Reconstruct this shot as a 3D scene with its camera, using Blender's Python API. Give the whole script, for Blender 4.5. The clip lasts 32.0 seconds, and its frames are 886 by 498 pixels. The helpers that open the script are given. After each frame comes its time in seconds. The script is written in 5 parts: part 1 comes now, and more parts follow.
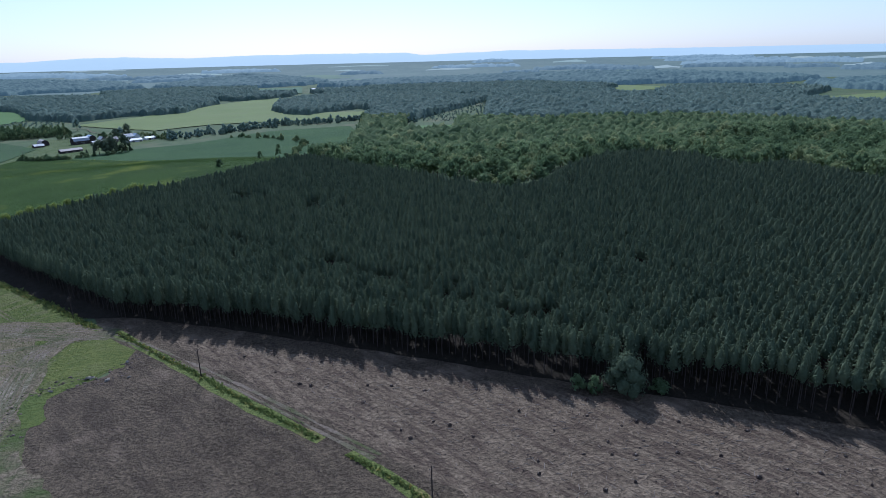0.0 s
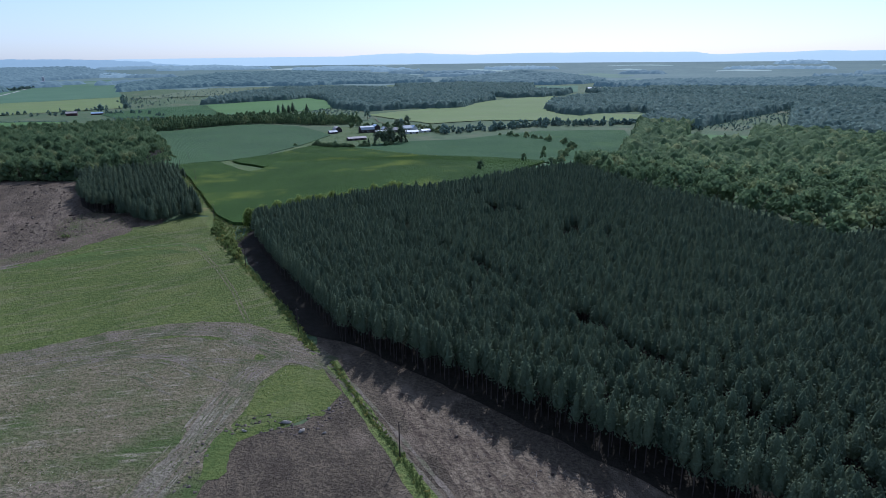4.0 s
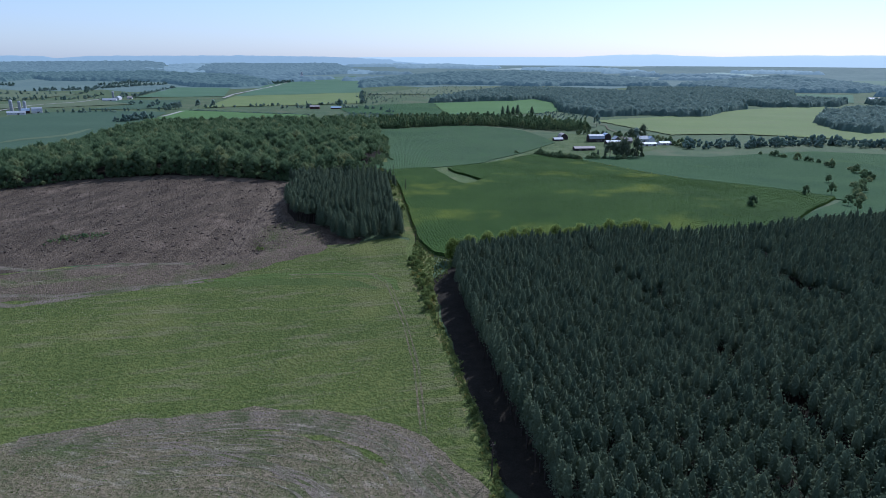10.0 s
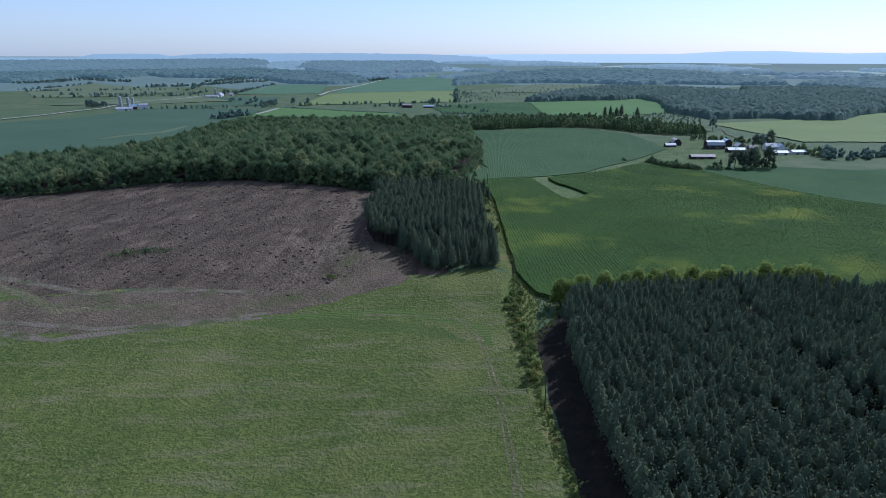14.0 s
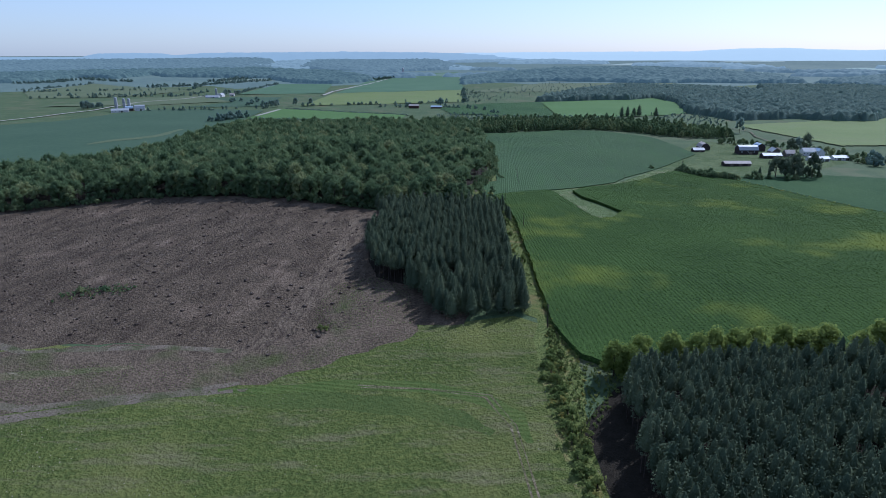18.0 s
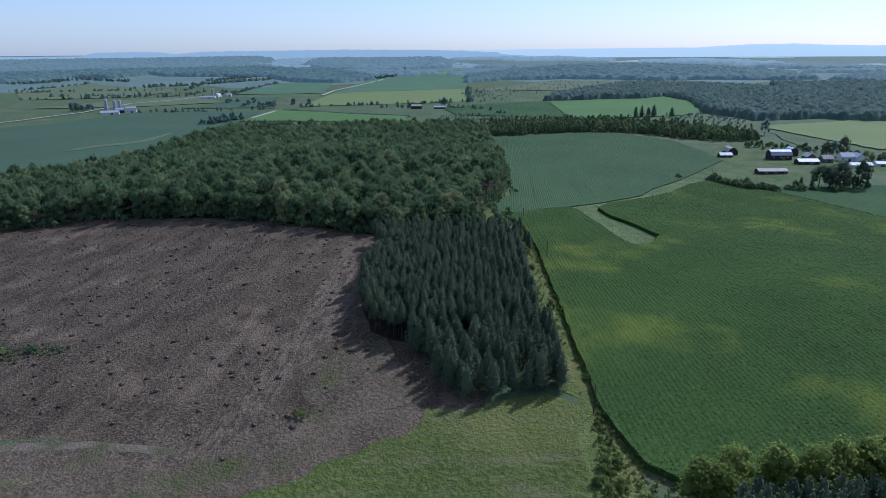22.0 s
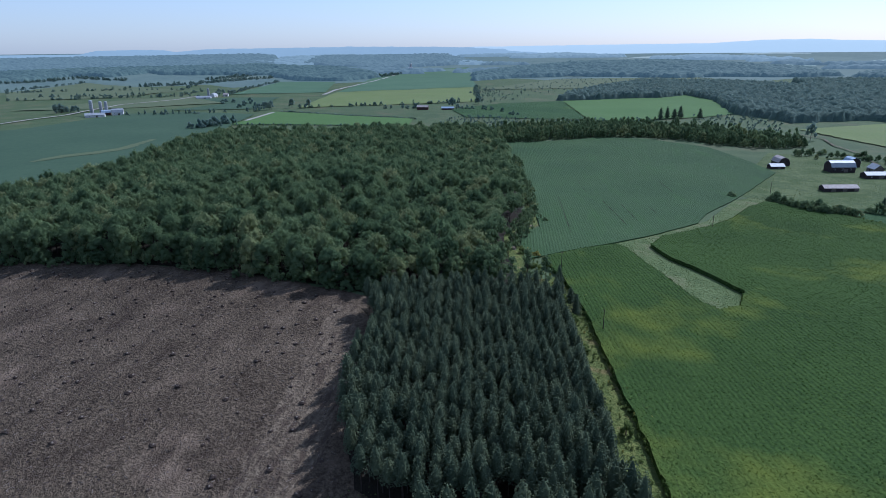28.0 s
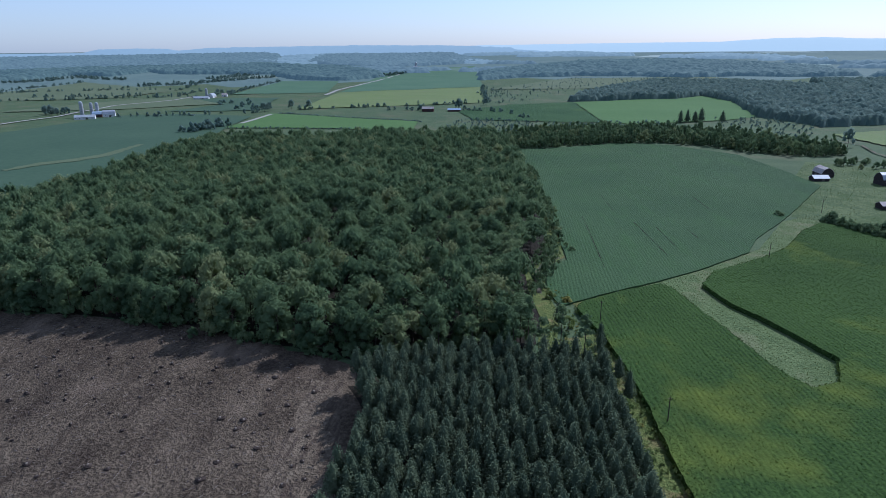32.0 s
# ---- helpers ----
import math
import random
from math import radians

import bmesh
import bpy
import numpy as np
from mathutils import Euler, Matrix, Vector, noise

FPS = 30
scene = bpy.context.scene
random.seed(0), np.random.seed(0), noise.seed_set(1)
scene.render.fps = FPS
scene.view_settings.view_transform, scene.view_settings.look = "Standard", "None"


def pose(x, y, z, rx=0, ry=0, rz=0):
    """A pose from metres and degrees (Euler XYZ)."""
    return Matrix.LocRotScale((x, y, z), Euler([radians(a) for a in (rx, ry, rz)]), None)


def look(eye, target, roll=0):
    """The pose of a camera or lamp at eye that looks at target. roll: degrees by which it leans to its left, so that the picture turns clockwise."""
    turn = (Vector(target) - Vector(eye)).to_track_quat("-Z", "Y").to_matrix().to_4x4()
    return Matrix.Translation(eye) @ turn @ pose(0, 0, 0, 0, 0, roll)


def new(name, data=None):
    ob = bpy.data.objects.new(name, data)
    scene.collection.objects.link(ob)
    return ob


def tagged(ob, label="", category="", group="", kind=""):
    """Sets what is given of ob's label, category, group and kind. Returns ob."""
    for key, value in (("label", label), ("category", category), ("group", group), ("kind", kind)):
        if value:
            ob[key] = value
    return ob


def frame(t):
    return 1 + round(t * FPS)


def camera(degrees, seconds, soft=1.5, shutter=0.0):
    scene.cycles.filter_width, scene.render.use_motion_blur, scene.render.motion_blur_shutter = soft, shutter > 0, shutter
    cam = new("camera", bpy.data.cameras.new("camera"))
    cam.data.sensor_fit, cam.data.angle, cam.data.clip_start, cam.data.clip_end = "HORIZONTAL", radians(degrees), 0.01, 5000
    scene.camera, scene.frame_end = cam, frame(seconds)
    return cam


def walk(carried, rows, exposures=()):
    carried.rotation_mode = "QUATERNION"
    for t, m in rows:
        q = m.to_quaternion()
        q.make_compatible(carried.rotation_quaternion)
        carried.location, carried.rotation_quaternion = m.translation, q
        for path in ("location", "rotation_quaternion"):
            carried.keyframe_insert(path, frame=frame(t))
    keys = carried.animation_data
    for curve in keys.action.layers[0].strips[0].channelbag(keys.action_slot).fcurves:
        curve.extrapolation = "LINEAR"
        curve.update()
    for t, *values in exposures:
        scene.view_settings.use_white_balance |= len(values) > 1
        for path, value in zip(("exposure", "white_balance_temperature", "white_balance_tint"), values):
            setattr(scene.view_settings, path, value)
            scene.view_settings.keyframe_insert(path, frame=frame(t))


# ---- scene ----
cam = camera(70.4, 32.0, soft=0.5)
PATH = [
    (0, (-0.964, -1.343, 89.281), (-0.979, 0.568, 88.692), -1.4),
    (0.5, (-0.854, 5.44, 89.261), (-1.053, 7.343, 88.677), -1.1),
    (1, (-1.046, 12.318, 89.255), (-1.397, 14.199, 88.674), -0.9),
    (1.5, (-1.756, 19.283, 89.249), (-2.226, 21.139, 88.67), -0.9),
    (2, (-3.021, 26.077, 89.246), (-3.598, 27.902, 88.666), -0.7),
    (2.5, (-4.934, 32.623, 89.216), (-5.579, 34.426, 88.636), -0.7),
    (4.5, (-15.597, 57.511, 88.846), (-16.45, 59.224, 88.265), -0.5),
    (5, (-18.781, 63.474, 88.815), (-19.716, 65.145, 88.235), -0.4),
    (6, (-26.087, 74.99, 88.822), (-27.152, 76.58, 88.242), -0.2),
    (7, (-34.204, 85.881, 88.858), (-35.373, 87.398, 88.279), -0.3),
    (8, (-43.234, 96.193, 88.837), (-44.465, 97.658, 88.257), -0.1),
    (9, (-52.987, 106.039, 88.764), (-54.275, 107.456, 88.186), 0.1),
    (10, (-63.245, 115.777, 88.648), (-64.572, 117.158, 88.07), 0.2),
    (11, (-73.75, 125.301, 88.517), (-75.124, 126.634, 87.938), 0.2),
    (11.5, (-79.105, 130.051, 88.482), (-80.54, 131.317, 87.901), 0.1),
    (12, (-84.573, 134.605, 88.449), (-86.046, 135.827, 87.866), 0.1),
    (13, (-95.763, 143.079, 88.338), (-97.263, 144.267, 87.754), 0.1),
    (14, (-107.179, 151.076, 88.345), (-108.689, 152.249, 87.759), 0.1),
    (14.5, (-112.923, 154.982, 88.377), (-114.435, 156.153, 87.791), 0.1),
    (16.5, (-135.788, 170.256, 88.577), (-137.305, 171.417, 87.987), -0.0),
    (17, (-141.45, 173.996, 88.586), (-142.969, 175.156, 87.996), -0.0),
    (18, (-152.898, 181.345, 88.636), (-154.419, 182.502, 88.045), -0.1),
    (19, (-164.406, 188.891, 88.749), (-165.928, 190.044, 88.157), -0.2),
    (20, (-175.66, 196.791, 89.021), (-177.183, 197.943, 88.427), -0.2),
    (21, (-186.894, 204.509, 89.227), (-188.418, 205.658, 88.631), -0.3),
    (22, (-198.279, 212.722, 89.495), (-199.804, 213.869, 88.897), -0.4),
    (23, (-209.805, 220.525, 89.601), (-211.33, 221.671, 89.001), -0.5),
    (24, (-221.234, 228.029, 89.733), (-222.761, 229.172, 89.133), -0.4),
    (25, (-232.576, 235.362, 89.8), (-234.106, 236.502, 89.198), -0.4),
    (25.5, (-238.115, 239.167, 89.821), (-239.645, 240.305, 89.218), -0.5),
    (27.5, (-260.102, 254.624, 89.999), (-261.636, 255.757, 89.394), -0.5),
    (28, (-265.676, 258.632, 90.05), (-267.21, 259.763, 89.443), -0.6),
    (29, (-277.087, 266.567, 90.187), (-278.623, 267.695, 89.579), -0.6),
    (30, (-288.494, 274.35, 90.312), (-290.032, 275.475, 89.703), -0.6),
    (31, (-299.629, 281.984, 90.438), (-301.168, 283.106, 89.828), -0.6),
    (32, (-310.565, 289.544, 90.541), (-312.107, 290.662, 89.93), -0.6),
]
walk(cam, [(t, look(eye, target, roll)) for t, eye, target, roll in PATH], exposures=((0, 0.68, 5120, 16.5), (32, 0.62, 5120, 16.5)))

# ---- light ----
SUN_AZ, SUN_EL = radians(-10.0), radians(41.0)
SUN_DIR = Vector((math.sin(SUN_AZ) * math.cos(SUN_EL), math.cos(SUN_AZ) * math.cos(SUN_EL), math.sin(SUN_EL)))
world = bpy.data.worlds.new("sky")
scene.world = world
world.use_nodes = True
wn = world.node_tree.nodes
sky = wn.new("ShaderNodeTexSky")
sky.sky_type, sky.sun_disc = "NISHITA", False
sky.sun_elevation, sky.sun_rotation = SUN_EL, SUN_AZ
sky.altitude, sky.air_density, sky.dust_density, sky.ozone_density = 300, 1.0, 1.0, 3.0
world.node_tree.links.new(sky.outputs[0], wn["Background"].inputs[0])
wn["Background"].inputs[1].default_value = 0.047
haze, both = wn.new("ShaderNodeBackground"), wn.new("ShaderNodeAddShader")  # the milky veil of a humid summer sky
haze.inputs[0].default_value, haze.inputs[1].default_value = (0.72, 0.815, 0.93, 1), 0.22
world.node_tree.links.new(wn["Background"].outputs[0], both.inputs[0])
world.node_tree.links.new(haze.outputs[0], both.inputs[1])
world.node_tree.links.new(both.outputs[0], wn["World Output"].inputs[0])
sun = new("sun", bpy.data.lights.new("sun", "SUN"))
sun.data.energy, sun.data.angle, sun.data.color = 3.0, radians(0.6), (1.0, 0.95, 0.87)
sun.matrix_world = look((0, 0, 500), Vector((0, 0, 500)) - SUN_DIR)


# ---- materials ----
def mat(name, dark, light, scale=0.2, fine=3.0, rough=0.9, bump=0.3, rows=None, row_mix=0.5, tint=None, tint_scale=0.02,
        tint_lo=0.5, tint_hi=0.65, tree=False, glow=None, translucent=0.0, metal=0.0, gloss=0.06, fine_mix=0.45, streak=None):
    """Two colours mixed by coarse and fine noise; optional crop or furrow rows (angle, spacing), patches of a tint, per-tree tint."""
    m = bpy.data.materials.new(name)
    m.use_nodes = True
    nt = m.node_tree
    N, L = nt.nodes, nt.links.new
    bsdf = N["Principled BSDF"]
    geo = N.new("ShaderNodeNewGeometry")
    pos = geo.outputs["Position"]

    def noise_tex(s, detail=3.0, rough_=0.6):
        n = N.new("ShaderNodeTexNoise")
        n.inputs["Scale"].default_value, n.inputs["Detail"].default_value, n.inputs["Roughness"].default_value = s, detail, rough_
        L(pos, n.inputs["Vector"])
        return n.outputs["Fac"]

    def mixf(a, b, f):
        x = N.new("ShaderNodeMix")
        x.data_type = "FLOAT"
        for sock, v in ((x.inputs[0], f), (x.inputs[2], a), (x.inputs[3], b)):
            if isinstance(v, (int, float)):
                sock.default_value = v
            else:
                L(v, sock)
        return x.outputs[0]

    def ramp(f, lo, hi):
        r = N.new("ShaderNodeMapRange")
        r.inputs["From Min"].default_value, r.inputs["From Max"].default_value = lo, hi
        L(f, r.inputs["Value"])
        return r.outputs["Result"]

    def mixc(a, b, f):
        x = N.new("ShaderNodeMix")
        x.data_type = "RGBA"
        if isinstance(f, (int, float)):
            x.inputs[0].default_value = f
        else:
            L(f, x.inputs[0])
        for sock, v in ((x.inputs[6], a), (x.inputs[7], b)):
            if isinstance(v, tuple):
                sock.default_value = (*v, 1)
            else:
                L(v, sock)
        return x.outputs[2]

    coarse, grain = ramp(noise_tex(scale, 5), 0.3, 0.7), ramp(noise_tex(fine, 3, 0.75), 0.36, 0.64)
    f = mixf(coarse, grain, fine_mix)
    height = grain
    if tree:
        info, attr = N.new("ShaderNodeObjectInfo"), N.new("ShaderNodeAttribute")
        attr.attribute_name = "tree_tint"
        add = N.new("ShaderNodeMath")
        add.operation = "ADD"
        L(info.outputs["Random"], add.inputs[0])
        L(attr.outputs["Fac"], add.inputs[1])
        fr = N.new("ShaderNodeMath")
        fr.operation = "FRACT"
        L(add.outputs[0], fr.inputs[0])
        f = mixf(mixf(fr.outputs[0], geo.outputs["Random Per Island"], 0.25), f, 0.3)
        tint_f = ramp(fr.outputs[0], 0.82, 1.0)
    if rows:
        angle, spacing, wob = rows
        mp = N.new("ShaderNodeMapping")
        mp.inputs["Rotation"].default_value = (0, 0, radians(-angle))
        L(pos, mp.inputs["Vector"])
        wv = N.new("ShaderNodeTexWave")
        wv.wave_type, wv.bands_direction = "BANDS", "Y"
        wv.inputs["Scale"].default_value = 0.314 / spacing
        wv.inputs["Distortion"].default_value, wv.inputs["Detail"].default_value = wob, 2.0
        wv.inputs["Detail Scale"].default_value = 0.6
        L(mp.outputs[0], wv.inputs["Vector"])
        f = mixf(f, wv.outputs["Fac"], row_mix)
        height = mixf(grain, wv.outputs["Fac"], min(0.6, row_mix * 1.5))
    colour = mixc(dark, light, f)
    if tint:
        colour = mixc(colour, tint, tint_f if tree else ramp(noise_tex(tint_scale, 4), tint_lo, tint_hi))
    if streak:
        angle, scale_, tone, lo, hi, amount = streak
        ms_ = N.new("ShaderNodeMapping")
        ms_.vector_type = "TEXTURE"
        ms_.inputs["Rotation"].default_value, ms_.inputs["Scale"].default_value = (0, 0, radians(angle)), (4.5, 1.0, 1.0)
        L(pos, ms_.inputs["Vector"])
        sn = N.new("ShaderNodeTexNoise")
        sn.inputs["Scale"].default_value, sn.inputs["Detail"].default_value, sn.inputs["Roughness"].default_value = scale_, 5.0, 0.65
        L(ms_.outputs[0], sn.inputs["Vector"])
        fs = N.new("ShaderNodeMath")
        fs.operation = "MULTIPLY"
        L(ramp(sn.outputs["Fac"], lo, hi), fs.inputs[0])
        fs.inputs[1].default_value = amount
        fs.use_clamp = True
        colour = mixc(colour, tone, fs.outputs[0])
    L(colour, bsdf.inputs["Base Color"])
    bsdf.inputs["Roughness"].default_value, bsdf.inputs["Metallic"].default_value = rough, metal
    bsdf.inputs["Specular IOR Level"].default_value = gloss
    if bump:
        b = N.new("ShaderNodeBump")
        b.inputs["Strength"].default_value, b.inputs["Distance"].default_value = bump, 0.4
        L(height, b.inputs["Height"])
        L(b.outputs[0], bsdf.inputs["Normal"])
    if glow:
        bsdf.inputs["Emission Color"].default_value, bsdf.inputs["Emission Strength"].default_value = (*glow[:3], 1), glow[3]
    if translucent:
        tr, ms = N.new("ShaderNodeBsdfTranslucent"), N.new("ShaderNodeMixShader")
        L(colour, tr.inputs["Color"])
        ms.inputs[0].default_value = translucent
        L(bsdf.outputs[0], ms.inputs[1])
        L(tr.outputs[0], ms.inputs[2])
        L(ms.outputs[0], N["Material Output"].inputs["Surface"])
    return m


ROW = 141.2  # bearing of the plantation rows and of the boundary line, degrees from +x
M_GROUND = mat("pasture", (0.042, 0.07, 0.034), (0.09, 0.118, 0.056), 0.03, 0.8, tint=(0.1, 0.105, 0.058), tint_lo=0.52, tint_hi=0.7)
M_SOIL = mat("cleared soil", (0.026, 0.019, 0.013), (0.175, 0.136, 0.094), 0.06, 1.0, bump=1.0, tint=(0.2, 0.15, 0.107), tint_scale=0.03, tint_lo=0.56, tint_hi=0.75, fine_mix=0.6,
             streak=(ROW - 7, 0.16, (0.034, 0.024, 0.018), 0.46, 0.68, 0.55))
M_FRESH = mat("fresh mown grass", (0.046, 0.076, 0.018), (0.092, 0.116, 0.032), 0.08, 0.8, bump=0.6, rows=(40, 2.0, 2.0), row_mix=0.25, fine_mix=0.5)
# Soy colour dulled and blued, with distance haze put into it.
M_SOY_FAR = mat("far soy field dulled by haze", (0.04, 0.072, 0.044), (0.058, 0.094, 0.055), 0.01, 0.2, bump=0.1)
M_SKID = mat("worn tan soil", (0.06, 0.046, 0.032), (0.2, 0.158, 0.11), 0.15, 0.9, bump=0.9, fine_mix=0.6, streak=(ROW - 7, 0.6, (0.06, 0.044, 0.033), 0.46, 0.6, 0.8))
# Litter brown darkened further so the colour carries the trees' shade.
M_FLOOR = mat("litter with shade painted in", (0.012, 0.011, 0.008), (0.036, 0.03, 0.022), 0.3, 2.0, bump=0.6)
M_SOIL_S = mat("graded soil", (0.034, 0.027, 0.019), (0.15, 0.119, 0.082), 0.08, 1.1, bump=1.0, tint=(0.19, 0.147, 0.107), tint_scale=0.04, tint_lo=0.55, tint_hi=0.74, fine_mix=0.6,
               streak=(ROW - 5, 0.35, (0.04, 0.031, 0.024), 0.46, 0.66, 0.55))
M_TRACK = mat("packed dirt", (0.1, 0.082, 0.062), (0.21, 0.172, 0.135), 0.12, 1.2, bump=0.6, tint=(0.07, 0.075, 0.035), tint_scale=0.12, tint_lo=0.4, tint_hi=0.62, fine_mix=0.6)
M_WORN = mat("worn dirt and grass", (0.06, 0.058, 0.032), (0.2, 0.158, 0.112), 0.1, 0.8, bump=0.9, tint=(0.06, 0.078, 0.028), tint_scale=0.06, tint_lo=0.52, tint_hi=0.7, fine_mix=0.6)
M_DUST = mat("pale dust", (0.075, 0.07, 0.045), (0.22, 0.185, 0.14), 0.12, 0.7, bump=0.8, tint=(0.07, 0.08, 0.035), tint_scale=0.09, tint_lo=0.45, tint_hi=0.66, fine_mix=0.55, streak=(60, 0.4, (0.26, 0.225, 0.175), 0.52, 0.7, 0.6))
M_OLIVE = mat("dull olive grass", (0.04, 0.065, 0.018), (0.09, 0.11, 0.03), 0.06, 0.8, bump=0.6)
M_HAY = mat("mown meadow", (0.036, 0.057, 0.013), (0.114, 0.132, 0.036), 0.035, 0.7, bump=0.9, tint=(0.128, 0.134, 0.042), tint_scale=0.022, tint_lo=0.52, tint_hi=0.76, fine_mix=0.65,
            streak=(51, 0.22, (0.145, 0.13, 0.075), 0.5, 0.72, 0.75))
M_STUBBLE = mat("thin dry grass", (0.048, 0.056, 0.02), (0.19, 0.15, 0.1), 0.07, 0.8, bump=0.9, rows=(25, 5.0, 12.0), row_mix=0.06,
                tint=(0.06, 0.08, 0.026), tint_scale=0.05, tint_lo=0.48, tint_hi=0.68, fine_mix=0.65, streak=(28, 0.5, (0.25, 0.21, 0.16), 0.54, 0.7, 0.65))
M_LUSH = mat("lush grass", (0.05, 0.07, 0.018), (0.115, 0.128, 0.036), 0.15, 0.8, bump=0.7, tint=(0.1, 0.11, 0.04), tint_scale=0.12, tint_lo=0.5, tint_hi=0.7, fine_mix=0.6)
M_VERGE = mat("weedy verge", (0.055, 0.085, 0.024), (0.15, 0.165, 0.05), 0.2, 0.9, bump=0.9, tint=(0.17, 0.145, 0.06), tint_scale=0.1, tint_lo=0.55, tint_hi=0.66, fine_mix=0.6)
M_CORN = mat("corn canopy", (0.016, 0.034, 0.011), (0.062, 0.106, 0.026), 0.02, 1.0, bump=0.6, rows=(144, 1.5, 0.5), row_mix=0.24,
             tint=(0.125, 0.15, 0.026), tint_scale=0.017, tint_lo=0.55, tint_hi=0.75, fine_mix=0.6, gloss=0.03)
M_CROP = mat("low green crop", (0.026, 0.058, 0.026), (0.06, 0.104, 0.042), 0.012, 0.7, bump=0.8, tint=(0.06, 0.1, 0.028), tint_scale=0.01, tint_lo=0.6, tint_hi=0.8, fine_mix=0.5, gloss=0.03)
M_YELLOW = mat("yellow-green leaves", (0.13, 0.18, 0.045), (0.3, 0.35, 0.095), 0.1, 1.1, bump=0.3, tree=True, translucent=0.6)
M_MARGIN = mat("trampled margin", (0.046, 0.035, 0.025), (0.165, 0.128, 0.09), 0.08, 0.8, bump=0.9, tint=(0.066, 0.074, 0.028), tint_scale=0.05, tint_lo=0.54, tint_hi=0.74, fine_mix=0.6)
M_SOY = mat("soy canopy", (0.028, 0.057, 0.026), (0.06, 0.1, 0.041), 0.014, 0.9, bump=0.9, rows=(137.4, 1.5, 1.2), row_mix=0.22, fine_mix=0.5, gloss=0.05, streak=(137.4, 0.12, (0.045, 0.092, 0.03), 0.5, 0.7, 0.6))
M_WATERWAY = mat("mown grass waterway", (0.055, 0.09, 0.03), (0.16, 0.2, 0.085), 0.12, 0.9, bump=1.0, tint=(0.16, 0.165, 0.085), tint_scale=0.06, tint_lo=0.5, tint_hi=0.7, fine_mix=0.6)
M_PALE = mat("pale hay field", (0.1, 0.138, 0.048), (0.14, 0.175, 0.064), 0.012, 0.3, bump=0.2, streak=(60, 0.05, (0.12, 0.145, 0.06), 0.45, 0.65, 0.8))
M_FIELD_A = mat("far green field", (0.055, 0.105, 0.06), (0.08, 0.135, 0.075), 0.008, 0.2, bump=0.1)
M_FIELD_B = mat("far tan field", (0.075, 0.1, 0.054), (0.108, 0.128, 0.07), 0.008, 0.2, bump=0.1)
M_FIELD_C = mat("far bright field", (0.06, 0.115, 0.036), (0.08, 0.14, 0.044), 0.008, 0.2, bump=0.1)
M_GRAVEL = mat("pale gravel", (0.22, 0.21, 0.185), (0.36, 0.34, 0.3), 0.1, 2.0, bump=0.2)
M_PINE = mat("pine needles", (0.05, 0.077, 0.05), (0.145, 0.175, 0.1), 0.4, 2.6, bump=0.5, tree=True, translucent=0.28)
M_LEAF = mat("broad leaves", (0.054, 0.098, 0.05), (0.2, 0.262, 0.12), 0.1, 1.1, bump=0.5, tree=True, translucent=0.5, tint=(0.23, 0.26, 0.12))
# Base colour lightened and blued to stand in for distance haze.
M_LEAF_HAZED = mat("far leaves paled by haze", (0.11, 0.175, 0.156), (0.24, 0.31, 0.255), 0.05, 0.5, bump=1.0, tree=True, translucent=0.58)
M_SHRUB = mat("weeds and brush", (0.09, 0.135, 0.04), (0.21, 0.245, 0.078), 0.1, 1.5, bump=0, tree=True, translucent=0.5, tint=(0.29, 0.26, 0.075))
M_BARK = mat("bark", (0.035, 0.029, 0.025), (0.088, 0.068, 0.057), 0.8, 6.0, bump=0.4)
M_WOOD = mat("weathered wood", (0.1, 0.085, 0.07), (0.2, 0.17, 0.14), 1.0, 8.0, bump=0.3)
M_PLANK = mat("dark barn boards", (0.03, 0.026, 0.026), (0.075, 0.06, 0.055), 0.5, 4.0, bump=0.4)
M_RED = mat("faded brown boards", (0.05, 0.03, 0.026), (0.095, 0.055, 0.046), 0.5, 4.0, bump=0.3)
M_WHITE = mat("white siding", (0.45, 0.45, 0.44), (0.62, 0.62, 0.6), 0.3, 3.0, bump=0.1)
M_TIN = mat("tin roofing", (0.23, 0.25, 0.27), (0.37, 0.39, 0.41), 0.3, 3.0, rough=0.5, bump=0.1, metal=0.1)
M_RUST = mat("rusting tin", (0.22, 0.17, 0.15), (0.45, 0.42, 0.4), 0.25, 2.0, rough=0.6, bump=0.1)
M_GLASS = mat("window glass", (0.02, 0.025, 0.03), (0.04, 0.045, 0.05), 0.5, 2.0, rough=0.1, bump=0)
M_CONC = mat("silo concrete", (0.26, 0.27, 0.28), (0.38, 0.39, 0.4), 0.3, 2.0, bump=0.1)
M_ROCK = mat("field stone", (0.22, 0.195, 0.165), (0.4, 0.36, 0.31), 1.0, 5.0, bump=0.5)
M_GRASSYARD = mat("farmyard grass", (0.045, 0.075, 0.03), (0.12, 0.145, 0.06), 0.05, 0.5, bump=0.9, tint=(0.06, 0.09, 0.03), tint_scale=0.04, tint_lo=0.5, tint_hi=0.62, fine_mix=0.6)
M_STUMP = mat("root and stump wood", (0.03, 0.023, 0.02), (0.1, 0.076, 0.06), 1.0, 6.0, bump=0.5)
M_STICK = mat("grey slash wood", (0.11, 0.092, 0.075), (0.25, 0.215, 0.18), 1.0, 6.0, bump=0.3)
M_CORN_LEAF = mat("corn leaves", (0.03, 0.06, 0.018), (0.078, 0.126, 0.03), 0.02, 1.0, bump=0, translucent=0.35, tint=(0.15, 0.172, 0.03), tint_scale=0.017, tint_lo=0.55, tint_hi=0.75, fine_mix=0.6)
